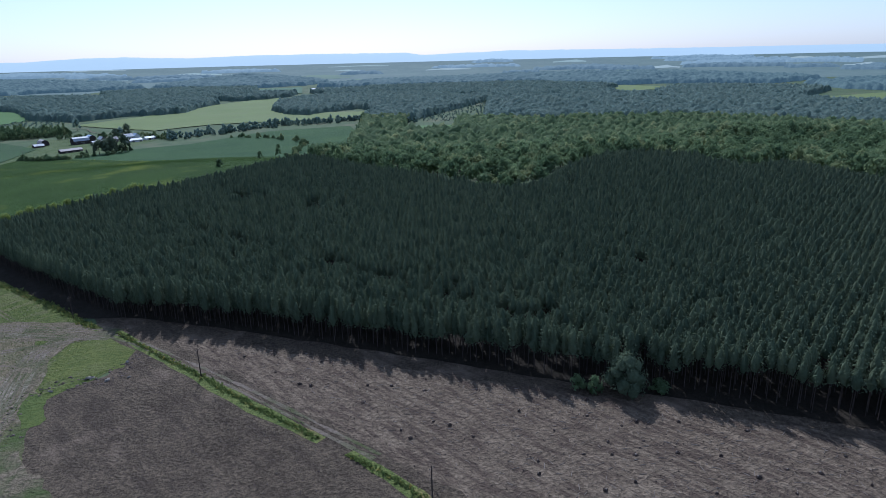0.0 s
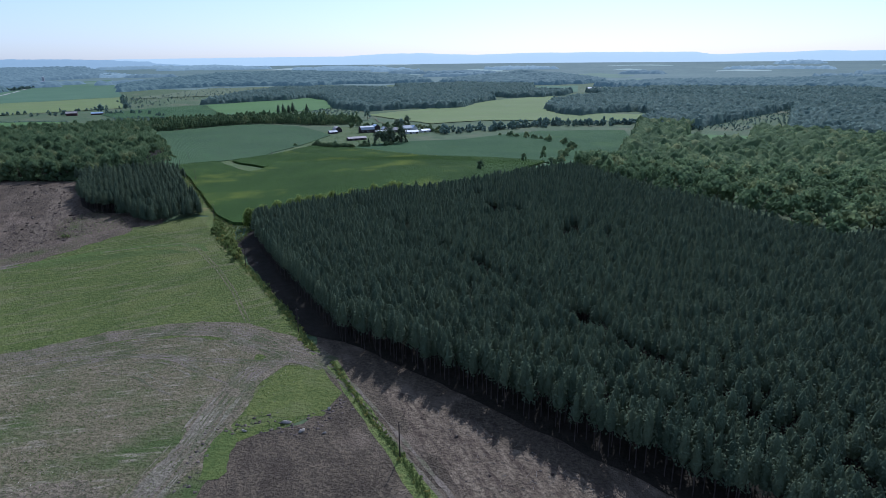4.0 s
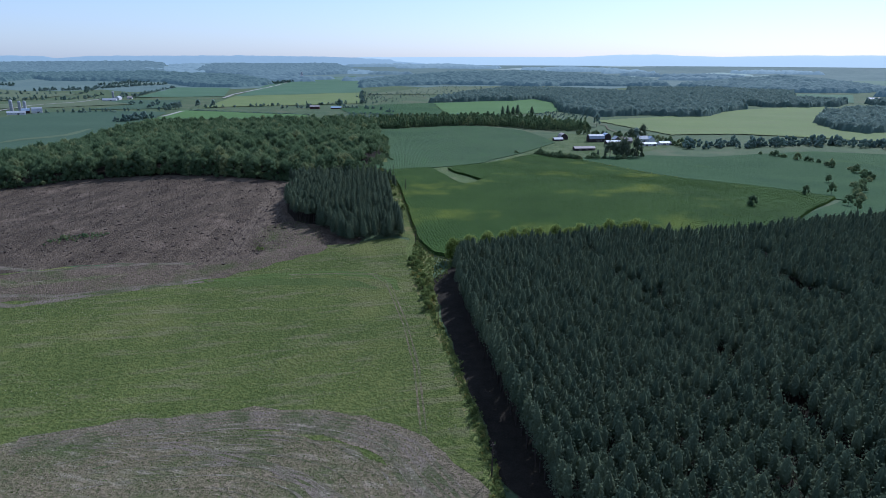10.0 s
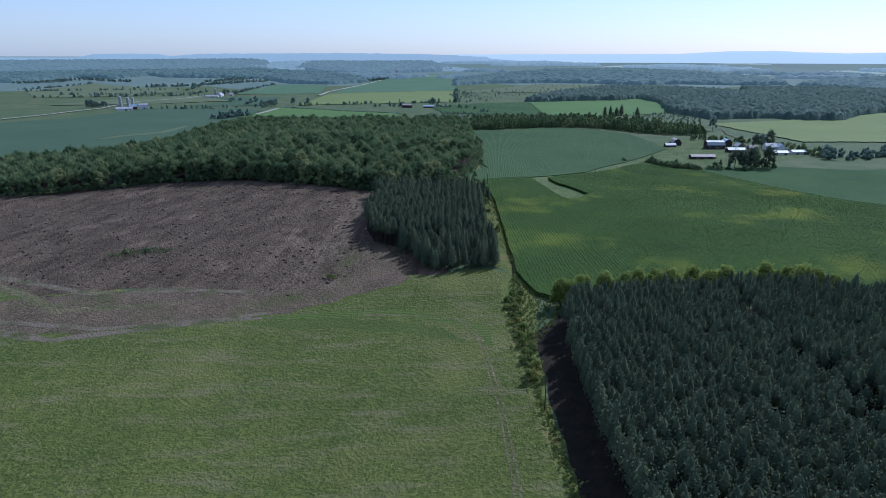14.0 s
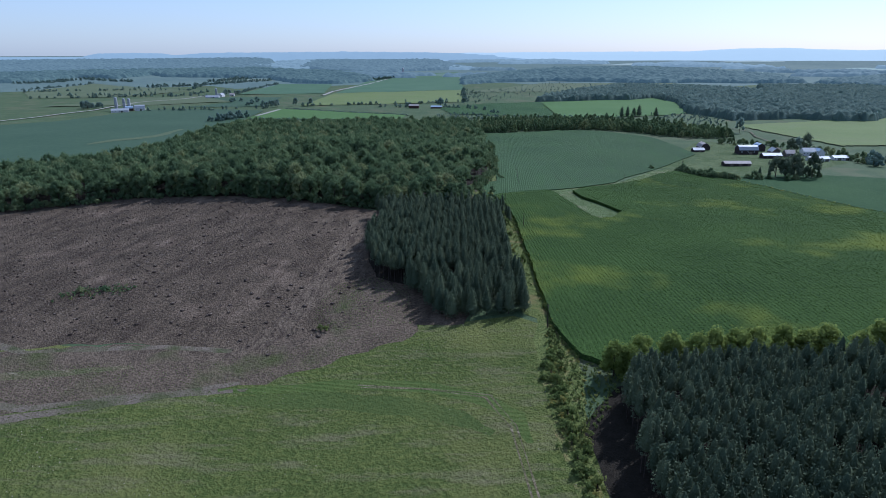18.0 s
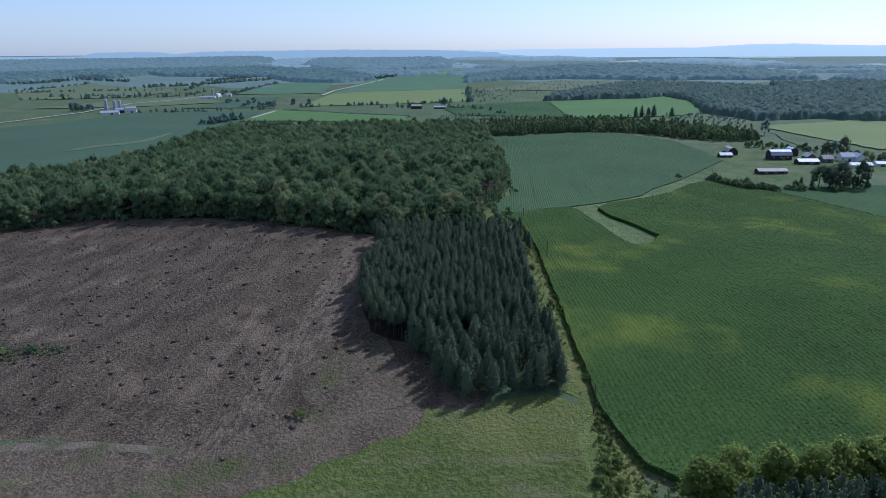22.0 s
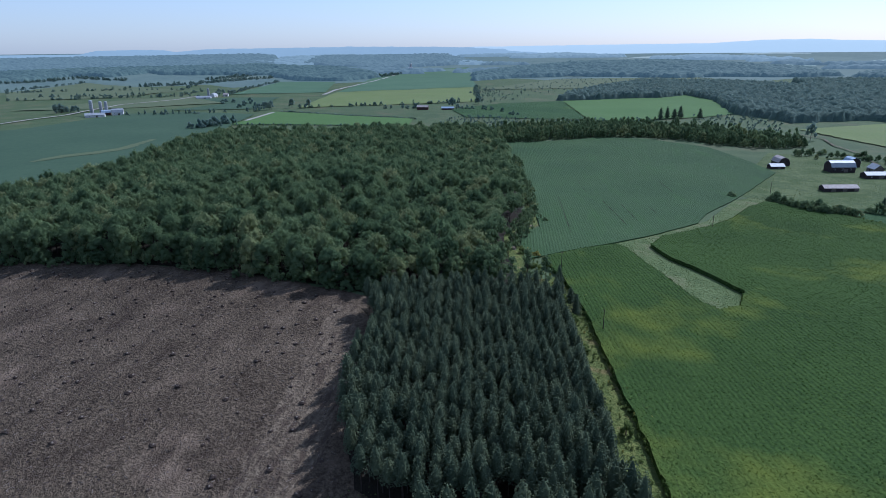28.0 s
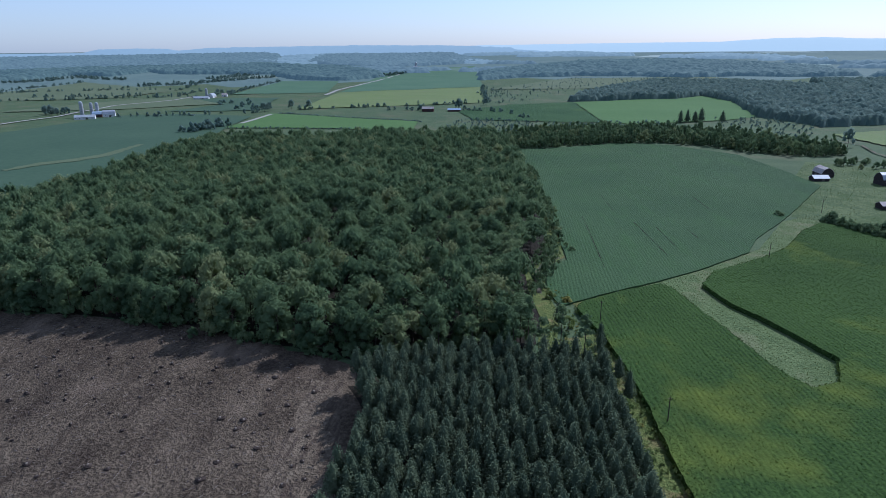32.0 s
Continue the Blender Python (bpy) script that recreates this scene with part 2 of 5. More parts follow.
M_TUFT = mat("meadow tufts", (0.048, 0.076, 0.02), (0.118, 0.14, 0.042), 0.05, 0.9, bump=0, translucent=0.35, tint=(0.15, 0.145, 0.066), tint_scale=0.05, tint_lo=0.55, tint_hi=0.8)
M_STRAW = mat("dry straw", (0.2, 0.18, 0.13), (0.36, 0.33, 0.26), 0.5, 3.0, bump=0)
M_CLOD = mat("soil clods", (0.04, 0.032, 0.03), (0.14, 0.112, 0.098), 0.3, 2.0, bump=0.3)
M_BLUE = mat("blue-grey tin", (0.25, 0.32, 0.4), (0.38, 0.46, 0.55), 0.3, 3.0, rough=0.45, bump=0.1, metal=0.2)
# Air haze painted as emission on the hills, paler on the sun's side.
M_HAZE = [mat("haze on far hills", (0.04, 0.06, 0.065), (0.05, 0.07, 0.075), 0.002, 0.02, bump=0, glow=(0.275, 0.345, 0.375, 1.0)),
          mat("darker haze on west hills", (0.03, 0.05, 0.055), (0.05, 0.07, 0.075), 0.002, 0.02, bump=0, glow=(0.18, 0.245, 0.29, 0.9))]
# Haze painted in as glow, stronger the farther the woods stand.
M_WOODS_HAZE = [mat("hazy woods", (0.016, 0.034, 0.03), (0.08, 0.112, 0.085), 0.006, 0.09, bump=0, glow=(0.05, 0.085, 0.11, 0.5), fine_mix=0.6),
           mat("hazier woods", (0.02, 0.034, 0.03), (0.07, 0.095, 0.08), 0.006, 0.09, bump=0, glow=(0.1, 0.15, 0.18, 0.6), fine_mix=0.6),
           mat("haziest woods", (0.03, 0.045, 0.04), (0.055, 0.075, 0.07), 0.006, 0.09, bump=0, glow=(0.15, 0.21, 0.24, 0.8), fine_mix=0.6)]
# Far fields glow with painted haze, more in the farther pair.
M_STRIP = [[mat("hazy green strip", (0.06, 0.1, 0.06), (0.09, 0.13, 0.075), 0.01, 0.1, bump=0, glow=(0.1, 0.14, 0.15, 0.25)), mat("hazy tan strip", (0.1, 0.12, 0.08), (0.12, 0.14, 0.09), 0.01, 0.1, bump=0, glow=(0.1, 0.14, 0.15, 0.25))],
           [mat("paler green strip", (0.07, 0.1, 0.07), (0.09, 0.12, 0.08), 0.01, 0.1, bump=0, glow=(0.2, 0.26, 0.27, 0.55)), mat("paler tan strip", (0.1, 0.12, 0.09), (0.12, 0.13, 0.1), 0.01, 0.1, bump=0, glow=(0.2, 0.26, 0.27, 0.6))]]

# Ground beyond 2400 m, its glow standing in for haze.
M_PLAIN_HAZE = mat("distant plain with haze glow", (0.03, 0.052, 0.04), (0.075, 0.1, 0.07), 0.004, 0.03, bump=0, glow=(0.1, 0.14, 0.155, 0.42))

# ---- ground ----
HILLS = ((0, 300, 260, 20.6), (-600, 380, 110, 19.3), (280, 380, 110, 7.6), (-240, 500, 70, 10.4), (440, -20, 110, 13.3), (320, 620, 70, 13.8),
         (40, -20, 110, 8.1), (-240, 220, 70, -4.5), (0, 620, 70, -5.4), (-440, 300, 70, 5.8), (120, 420, 70, 8.0), (320, 260, 70, 7.0),
         (-640, 60, 70, 3.8), (0, 820, 70, 4.9), (-600, 500, 70, 4.5), (-120, 460, 70, 4.4), (-400, 500, 70, 3.1), (-160, 20, 70, 2.8))


def ground_z(x, y):
    """The height of the land: a plain with low swells that lifts a little towards the horizon."""
    x, y = np.asarray(x, float), np.asarray(y, float)
    z = np.full(np.broadcast(x, y).shape, -14.0)
    for hx, hy, s, h in HILLS:
        z = z + h * np.exp(-((x - hx) ** 2 + (y - hy) ** 2) / (2 * s * s))
    r = np.hypot(x + 150, y - 150)
    z = z + 0.5 * np.sin(x / 37.0 + 1.3) * np.sin(y / 31.0) * (r < 3000)
    return z + 98.0 * np.clip((r - 2300) / 2400.0, 0, 1) ** 2


def gz(x, y):
    return float(ground_z(x, y))


def mesh_of(name, verts, faces, mats, index=None, smooth=False):
    me = bpy.data.meshes.new(name)
    me.from_pydata(np.asarray(verts).tolist() if not isinstance(verts, list) else verts, [], faces if isinstance(faces, list) else np.asarray(faces).tolist())
    for m in mats if isinstance(mats, (list, tuple)) else [mats]:
        me.materials.append(m)
    if index is not None:
        me.polygons.foreach_set("material_index", np.asarray(index, np.int32))
    if smooth:
        me.polygons.foreach_set("use_smooth", np.ones(len(me.polygons), bool))
    me.update()
    return me


def part(name, me, parent, label="", m=None):
    """Links a mesh as one object under a thing or a part."""
    ob = new(name, me)
    ob.parent = parent
    if m is not None:
        ob.matrix_basis = m
    if label:
        tagged(ob, label)
    return ob


def thing(name, m, label, category, group="", kind=""):
    ob = new(name)
    ob.empty_display_size = 0.5
    ob.matrix_basis = m
    return tagged(ob, label, category, group, kind)


def graded(lo, hi, step, end_lo, end_hi):
    mid = list(np.arange(lo, hi + 0.1, step))
    a, s = [lo], step
    while a[-1] > end_lo:
        s *= 1.16
        a.append(a[-1] - s)
    b, s = [mid[-1]], step
    while b[-1] < end_hi:
        s *= 1.16
        b.append(b[-1] + s)
    return np.array(a[:0:-1] + mid + b[1:])


gx, gy = graded(-700, 260, 7, -4900, 4700), graded(60, 760, 7, -4500, 4900)
GX, GY = np.meshgrid(gx, gy)
nx, ny = len(gx), len(gy)
ids = np.arange(nx * ny).reshape(ny, nx)
quads = np.stack([ids[:-1, :-1], ids[:-1, 1:], ids[1:, 1:], ids[1:, :-1]], -1).reshape(-1, 4)
ground = new("ground", mesh_of("ground", np.stack([GX, GY, ground_z(GX, GY)], -1).reshape(-1, 3), quads, [M_GROUND, M_PLAIN_HAZE], smooth=True))
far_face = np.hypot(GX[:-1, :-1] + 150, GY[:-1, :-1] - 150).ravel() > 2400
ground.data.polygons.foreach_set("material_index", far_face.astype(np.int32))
tagged(ground, "rolling farmland of rough pasture green and tan", "ground", kind="structure")


def inside(poly, pts):
    """Which points lie within the polygon."""
    pts, poly = np.asarray(pts, float), np.asarray(poly, float)
    hit = np.zeros(len(pts), bool)
    for (x0, y0), (x1, y1) in zip(poly, np.roll(poly, -1, 0)):
        cross = (y0 > pts[:, 1]) != (y1 > pts[:, 1])
        with np.errstate(divide="ignore", invalid="ignore"):
            hit ^= cross & (pts[:, 0] < (x1 - x0) * (pts[:, 1] - y0) / (y1 - y0) + x0)
    return hit


def wavy(poly, step=4.0, amp=0.6, closed=True, rng=None):
    """A polygon's outline cut into short steps and made a little uneven."""
    out, n = [], len(poly)
    for i in range(n if closed else n - 1):
        a, b = Vector(poly[i]), Vector(poly[(i + 1) % n])
        k = max(1, int((b - a).length / step))
        side = Vector((-(b - a).y, (b - a).x)).normalized()
        for j in range(k):
            p = a.lerp(b, j / k)
            w = noise.noise((p.x * 0.11, p.y * 0.11, 3.1)) + 0.6 * noise.noise((p.x * 0.4, p.y * 0.4, 7.7))
            out.append(tuple(p + side * (w * amp)))
    if not closed:
        out.append(tuple(poly[-1]))
    return out


def sheet(name, poly, up, material, label, category="field", grid=9.0, amp=0.6, step=4.0, skirt=0.0, rough=0.0, seed=1):
    """A piece of land or a crop's canopy, laid on the ground at the height up; skirt: how far its edge reaches down."""
    from mathutils.geometry import delaunay_2d_cdt
    rng = np.random.default_rng(seed)
    edge = wavy(poly, step, amp)
    up = up if skirt else 0.03 + 0.4 * up + (0.9 if grid >= 20 else 0.0)
    E = np.array(edge)
    xs, ys = np.arange(E[:, 0].min(), E[:, 0].max(), grid), np.arange(E[:, 1].min(), E[:, 1].max(), grid)
    G = np.stack(np.meshgrid(xs, ys), -1).reshape(-1, 2) + rng.uniform(-0.25, 0.25, (len(xs) * len(ys), 2)) * grid
    G = G[inside(edge, G)]
    n = len(edge)
    vs, _, fs, _, _, _ = delaunay_2d_cdt([Vector(p) for p in edge] + [Vector(p) for p in G.tolist()], [(i, (i + 1) % n) for i in range(n)], [], 1, 1e-4)
    V = np.array([(v.x, v.y) for v in vs])
    lift = up + rng.uniform(-rough, rough, len(V)) if rough else up
    Z = ground_z(V[:, 0], V[:, 1]) + lift
    verts, faces = np.c_[V, Z].tolist(), [list(f) for f in fs]
    if skirt:
        low = {}
        for i in range(n):
            j = (i + 1) % n
            for k in (i, j):
                if k not in low:
                    low[k] = len(verts)
                    verts.append([V[k, 0], V[k, 1], Z[k] - skirt])
            faces.append([j, i, low[i], low[j]])
    ob = new(name, mesh_of(name, verts, faces, material, smooth=not skirt))
    return tagged(ob, label, category, kind="structure")


def ribbon(pts, width):
    """The outline of a strip along a line."""
    P = [Vector(p) for p in pts]
    L, R = [], []
    for i, p in enumerate(P):
        d = (P[min(i + 1, len(P) - 1)] - P[max(i - 1, 0)]).normalized()
        s = Vector((-d.y, d.x)) * (width[i] if isinstance(width, (list, tuple)) else width) / 2
        L.append(tuple(p + s))
        R.append(tuple(p - s))
    return L + R[::-1]


# clear-cut and graded soil
CUT = [(-640, 40), (-405, 165), (-388, 195), (-369, 220), (-345, 232), (-328, 251), (-331, 272), (-324, 297), (-312, 312), (-330, 340), (-400, 370),
       (-440, 385), (-460, 364), (-500, 340), (-545, 305), (-605, 260), (-640, 205), (-720, 120)]
SOUTH = [(-118, 195), (-134, 211), (-112, 206), (-64, 188), (-16, 170), (30, 153), (98, 129), (230, 80), (230, -60), (-60, -60), (-86, 100), (-105, 132), (-110, 148), (-100, 160), (-97, 168), (-104, 178)]
PINES = [(-118.6, 204.8), (-64, 186), (-16, 168), (30, 150), (70, 138), (98, 126), (191, 92), (270, 210), (238, 333), (216, 388), (172, 369), (155, 418), (120, 428),
         (76, 385), (54, 349), (30, 337), (2, 368), (-22, 394), (-69, 440), (-104, 484), (-125, 455), (-148, 411), (-173, 385), (-194, 376), (-208, 367), (-225, 347), (-245.6, 318.8), (-238.6, 304.8), (-209.6, 278.8), (-182.6, 254.8), (-150.6, 228.8), (-132.6, 214.8)]
STAND = [(-450, 358), (-438, 356), (-424, 348), (-407, 331), (-390, 318.5), (-370, 311), (-354, 316), (-335, 352), (-342, 363), (-356, 375), (-377, 390), (-394, 406), (-412, 418), (-434, 396)]
STAND_FRONT = [(-350, 314), (-338, 314), (-322, 307), (-313, 319), (-302, 334), (-318, 347), (-338, 362), (-343, 340)]
WOODS = [(-720, 115), (-640, 190), (-600, 262), (-545, 306), (-462, 366), (-440, 405), (-440, 420), (-456, 438), (-474, 451), (-494, 470), (-504, 490), (-586, 560), (-715, 668), (-812, 742),
         (-880, 778), (-960, 690), (-1000, 600), (-1060, 500), (-1000, 440), (-870, 345), (-815, 285), (-830, 200)]
EAST = [(-104, 490), (-66, 446), (-22, 400), (0, 374), (30, 343), (52, 356), (74, 392), (118, 436), (158, 427), (174, 376), (214, 398), (245, 345), (290, 220), (520, 420),
        (640, 700), (470, 860), (360, 960), (180, 960), (60, 745), (20, 700), (-55, 716), (-100, 680), (-128, 600), (-118, 530)]
CORN = [(-453.5, 456), (-451, 450.5), (-443, 446), (-431, 441.5), (-415, 431), (-401, 421.5), (-353, 384), (-319, 356.5), (-290, 334), (-281, 329.5), (-269, 323.5), (-257, 325), (-236, 353), (-214, 376), (-196, 386), (-173, 391),
        (-152, 415), (-150, 470), (-165, 620), (-270, 620), (-342, 653), (-397, 675), (-436, 684), (-469, 681), (-466, 652), (-454, 611), (-451, 578), (-451, 539),
        (-443, 517), (-424, 505), (-410, 501), (-396, 495.5), (-379, 487.5), (-372, 472), (-375, 463), (-382, 464), (-393, 469), (-407, 478), (-422, 486), (-446, 501), (-452, 501), (-454, 480)]
SOY = [(-457, 448.5), (-467, 453), (-484, 467), (-492, 479), (-494, 491), (-530, 522), (-582, 567), (-713, 673), (-806, 745), (-783, 797), (-769, 868), (-716, 896), (-640, 890), (-564, 838), (-522, 800), (-487, 672), (-474, 618), (-462, 588), (-458, 540), (-456.5, 508), (-457, 474)]
HAY = [(-246, 300), (-188, 248), (-147, 216), (-114, 190), (-100, 175), (-98, 165), (-106, 150), (-90, 100), (-60, -60), (-420, -60), (-640, 40), (-405, 165), (-388, 195), (-345, 232), (-328, 251),
       (-331, 272), (-324, 297), (-316, 308), (-306, 330), (-290, 334), (-276, 326)]
sheet("hay_meadow", HAY, 0.05, M_HAY, "mown green hay meadow with dry yellowish patches", amp=1.0)
sheet("clearcut_soil", CUT, 0.09, M_SOIL, "brown clear-cut soil with drag furrows and slash", amp=2.5)
sheet("forest_floor", WOODS, 0.07, M_FLOOR, "leaf litter under hardwoods, shade painted in", "forest floor", grid=14, amp=2.0)
# Runs west past the pines to the weeds, painting their shade strip dark.
sheet("forest_floor", [(-113, 204), (-64, 184), (-16, 166), (30, 148), (98, 124), (191, 90), (270, 210), (238, 333), (155, 418), (30, 337), (-69, 440), (-104, 484), (-173, 385), (-230, 350), (-250, 318), (-244, 296), (-213, 271.5), (-186, 250), (-152, 223), (-133, 207)], 0.3, M_FLOOR, "dark needle litter with painted pine shade", "forest floor", grid=14, amp=1.0)
sheet("forest_floor", STAND, 0.24, M_FLOOR, "dark needle litter with painted pine shade", "forest floor", grid=8, amp=1.0)
sheet("graded_soil", SOUTH, 0.09, M_SOIL_S, "bare graded brown soil with furrows beside pines", amp=2.2)
sheet("rough_tan_soil", [(-96, 186), (-30, 163), (30, 142), (98, 118), (230, 66), (230, -40), (70, 40), (6, 98), (-22, 124), (-60, 155)], 0.16, M_SKID, "rough tan soil with clods and drag marks", amp=2.5)
sheet("dusty_patch", [(-136, 125), (-108, 125), (-92, 114), (-80, 103), (-86, 80), (-132, 86), (-150, 104)], 0.26, M_WORN, "pale dusty soil worn by wheels", amp=4.0, grid=5, step=2.5)
for lush in ([(-117, 152), (-110, 149), (-104, 136), (-107, 134), (-113, 141)],):
    sheet("lush_grass_patch", lush, 0.28, M_OLIVE, "small green grass patch by bare soil", amp=1.6, grid=3, step=1.5)
sheet("dry_grass_lobe", [(-226, 158), (-213, 172), (-197, 184), (-176, 194), (-155, 196), (-140, 190), (-129, 182), (-122, 166), (-112, 150), (-106, 132), (-88, 100), (-62, -40), (-250, 0), (-260, 110)], 0.12, M_STUBBLE,
      "thin dry grass and tan soil inside a turning loop", amp=3.0)
sheet("lush_grass_patch", [(-117, 190), (-99, 176), (-97, 165), (-106, 160), (-116, 158), (-122, 170), (-124, 184)], 0.15, M_LUSH, "bright green lush grass patch at the meadow's corner", amp=1.5)
LOOP = [(-236, 140), (-226, 160), (-206, 183), (-191, 195), (-173, 202), (-160, 203), (-144, 198), (-126, 193), (-112, 190)]
SPUR = [(-128, 193), (-131, 178), (-125, 160), (-119, 145), (-114, 128), (-104, 95), (-92, 40)]
sheet("worn_ground", ribbon(LOOP, [8, 9, 10, 11, 12, 13, 15, 15, 8]), 0.17, M_WORN, "worn mix of tan dirt and grass", "track", grid=5, amp=2.5)
sheet("worn_ground", ribbon(SPUR, [12, 11, 11, 10, 9, 8, 8]), 0.19, M_WORN, "worn mix of tan dirt and grass", "track", grid=5, amp=2.0)


def shifted(pts, d):
    """A line moved sideways by d metres."""
    P, out = [Vector(p) for p in pts], []
    for i, p in enumerate(P):
        t = (P[min(i + 1, len(P) - 1)] - P[max(i - 1, 0)]).normalized()
        out.append(tuple(p + Vector((-t.y, t.x)) * d))
    return out


for line, offs in ((LOOP, (-4.2, -2.6, -0.4, 1.3, 3.4)), (SPUR, (-3.4, -1.6, 0.4, 2.4)), ([(-225, 150), (-205, 168), (-178, 178), (-154, 181), (-137, 184), (-118, 188)], (-1.0, 0.9)),
                   ([(-120, 189), (-100, 176), (-60, 146), (-20, 114)], (3.0, 5.0))):
    for k, off in enumerate(offs):
        sheet("dirt_track", ribbon(shifted(line, off), [0.7 + 0.5 * ((k * 7 + i * 3) % 5) / 3 for i in range(len(line))]), 0.24, M_TRACK, "narrow packed tan wheel track", "track", grid=6, amp=0.5, step=2.5)
def eased(pts, step=4.0):
    """A line rounded between its points."""
    P, out = [Vector(p) for p in pts], []
    P = [P[0] * 2 - P[1]] + P + [P[-1] * 2 - P[-2]]
    for a, b, c, d in zip(P[:-3], P[1:-2], P[2:-1], P[3:]):
        n = max(2, int((c - b).length / step))
        for k in range(n):
            t = k / n
            out.append(tuple(0.5 * (2 * b + (c - a) * t + (2 * a - 5 * b + 4 * c - d) * t * t + (3 * b - a - 3 * c + d) * t ** 3)))
    return out + [tuple(P[-2])]


def inner(line, centre, q):
    """A line drawn in towards a point by the share q."""
    return [(x + (centre[0] - x) * q, y + (centre[1] - y) * q) for x, y in line]


rngt = np.random.default_rng(55)
LOOP_FINE, SPUR_FINE = eased(LOOP), eased(SPUR)
for k in range(34):  # the turning loop: worn arcs one inside the other
    arc_line = inner(LOOP_FINE, (-165, 140), float(rngt.uniform(0.02, 0.62)))
    i0 = int(rngt.integers(0, 22))
    arc_line = arc_line[i0:i0 + int(rngt.integers(8, 20))]
    wide = float(rngt.uniform(0.25, 0.6))
    sheet("dirt_track", ribbon(arc_line, [wide * float(rngt.uniform(0.4, 1.2)) for _ in arc_line]), 0.25 + 0.002 * k, M_DUST if k % 3 else M_TRACK, "faint tan wheel mark curving through thin grass", "track", grid=8, amp=0.7, step=2.5)
for k in range(9):
    arc_line = shifted(SPUR_FINE, float(rngt.uniform(-6, 5)))
    i0 = int(rngt.integers(0, 8))
    arc_line = arc_line[i0:i0 + 16]
    sheet("dirt_track", ribbon(arc_line, [float(rngt.uniform(0.2, 0.6)) for _ in arc_line]), 0.26 + 0.002 * k, M_DUST, "faint tan wheel mark curving through thin grass", "track", grid=8, amp=0.6, step=2.5)
sheet("dirt_track_upper", ribbon([(-560, 40), (-400, 130), (-349, 166), (-341, 188), (-333, 211), (-325, 235)], [5, 5, 4, 4, 3, 2]), 0.16, M_TRACK, "pale dirt track between meadow and clear-cut", "track", grid=5, amp=1.0)
sheet("grass_strip", ribbon([(-600, 70), (-420, 160), (-378, 172), (-366, 192), (-355, 212)], [5, 5, 6, 5, 2]), 0.18, M_STUBBLE, "narrow thin grass strip between two tracks", amp=1.0)
sheet("clearcut_corner", [(-338, 272), (-326, 298), (-345, 308), (-362, 312), (-364, 296), (-352, 278)], 0.14, M_MARGIN, "sparse dry grass at the clear-cut's corner", amp=3.0)
sheet("tan_margin", [(-405, 163), (-385, 196), (-366, 223), (-343, 234), (-341, 256), (-338, 277), (-324, 299), (-316, 292), (-318, 262), (-321, 237), (-338, 206), (-352, 170), (-390, 125), (-420, 130)], 0.13, M_MARGIN,
      "worn margin of tan soil and thin grass", amp=3.0, grid=6)
sheet("skid_trail", ribbon([(-345, 232), (-345, 250), (-358, 268), (-372, 284), (-391, 305), (-424, 333), (-456, 355)], [6, 8, 9, 12, 16, 16, 9]), 0.18, M_SKID, "tan skid trail across the clear-cut", "track", grid=5, amp=1.8)
sheet("dirt_track_lower", ribbon([(-620, 20), (-420, 118), (-348, 182), (-340, 201), (-329, 220), (-319, 236)], [4, 4, 3.5, 3, 3, 2]), 0.2, M_TRACK, "narrow tan dirt track along the meadow", "track", grid=5, amp=0.8)
sheet("dirt_track_upper", ribbon([(-640, 55), (-440, 160), (-390, 185), (-375, 206), (-363, 223), (-346, 240)], [4, 4, 3, 3, 3, 2]), 0.2, M_TRACK, "narrow tan dirt track below the clear-cut", "track", grid=5, amp=0.8)
sheet("dull_grass_band", ribbon([(-322, 224), (-314, 233), (-301, 250), (-284, 264), (-268, 274), (-256, 276)], [2, 6, 9, 9, 7, 3]), 0.16, M_OLIVE, "dull olive band of older grass", grid=5, amp=1.5)
sheet("fresh_grass_band", ribbon([(-325, 228), (-317, 238), (-303, 260), (-288, 276), (-271, 285), (-258, 286), (-247, 280)], [2, 4, 6, 6, 6, 5, 2]), 0.2, M_FRESH, "bright band of fresh mown grass", grid=5, amp=0.8)
for off in (-0.9, 0.9):
    sheet("wheel_track", ribbon([(-300 + off, 262), (-286 + off, 276 + off), (-271, 287 + off), (-255, 282 + off), (-237, 270 + off), (-219, 258 + off), (-190, 236 + off), (-160, 210 + off)], 0.55), 0.25, M_STUBBLE, "faint wheel track in the meadow", "track", grid=5, amp=0.3)
sheet("hedge_verge", ribbon([(-113, 192), (-92, 173), (-71, 156), (-51, 139), (-31, 124)], [3.5, 3.5, 4, 4.5, 3]), 0.16, M_VERGE, "grassy verge strip with low brush", "verge", grid=5)
sheet("hedge_verge", ribbon([(-24, 119), (-14, 110), (-5, 101), (20, 78), (60, 45)], [2.5, 3, 3, 3, 3]), 0.16, M_VERGE, "grassy verge strip with low brush", "verge", grid=5)
sheet("boundary_verge", ribbon([(-120, 194.5), (-150, 219), (-176, 240), (-238, 286), (-264, 310), (-283, 327), (-300, 344), (-326, 366), (-360, 392), (-408, 429), (-432, 446), (-452, 458), (-474, 464)],
                               [3, 3, 3.5, 6, 13, 13, 10, 9, 9, 7, 8, 9, 7]), 0.22, M_VERGE, "weedy boundary strip along a fence line", "verge", grid=5, amp=1.2)
sheet("weedy_strip", [(-294, 336), (-318, 358), (-353, 385), (-400, 421), (-421, 435), (-434, 444), (-440, 425), (-412, 419), (-394, 407), (-357, 374), (-325, 346), (-304, 334)], 0.27, M_VERGE, "weedy strip between pines and corn", "verge", grid=6)
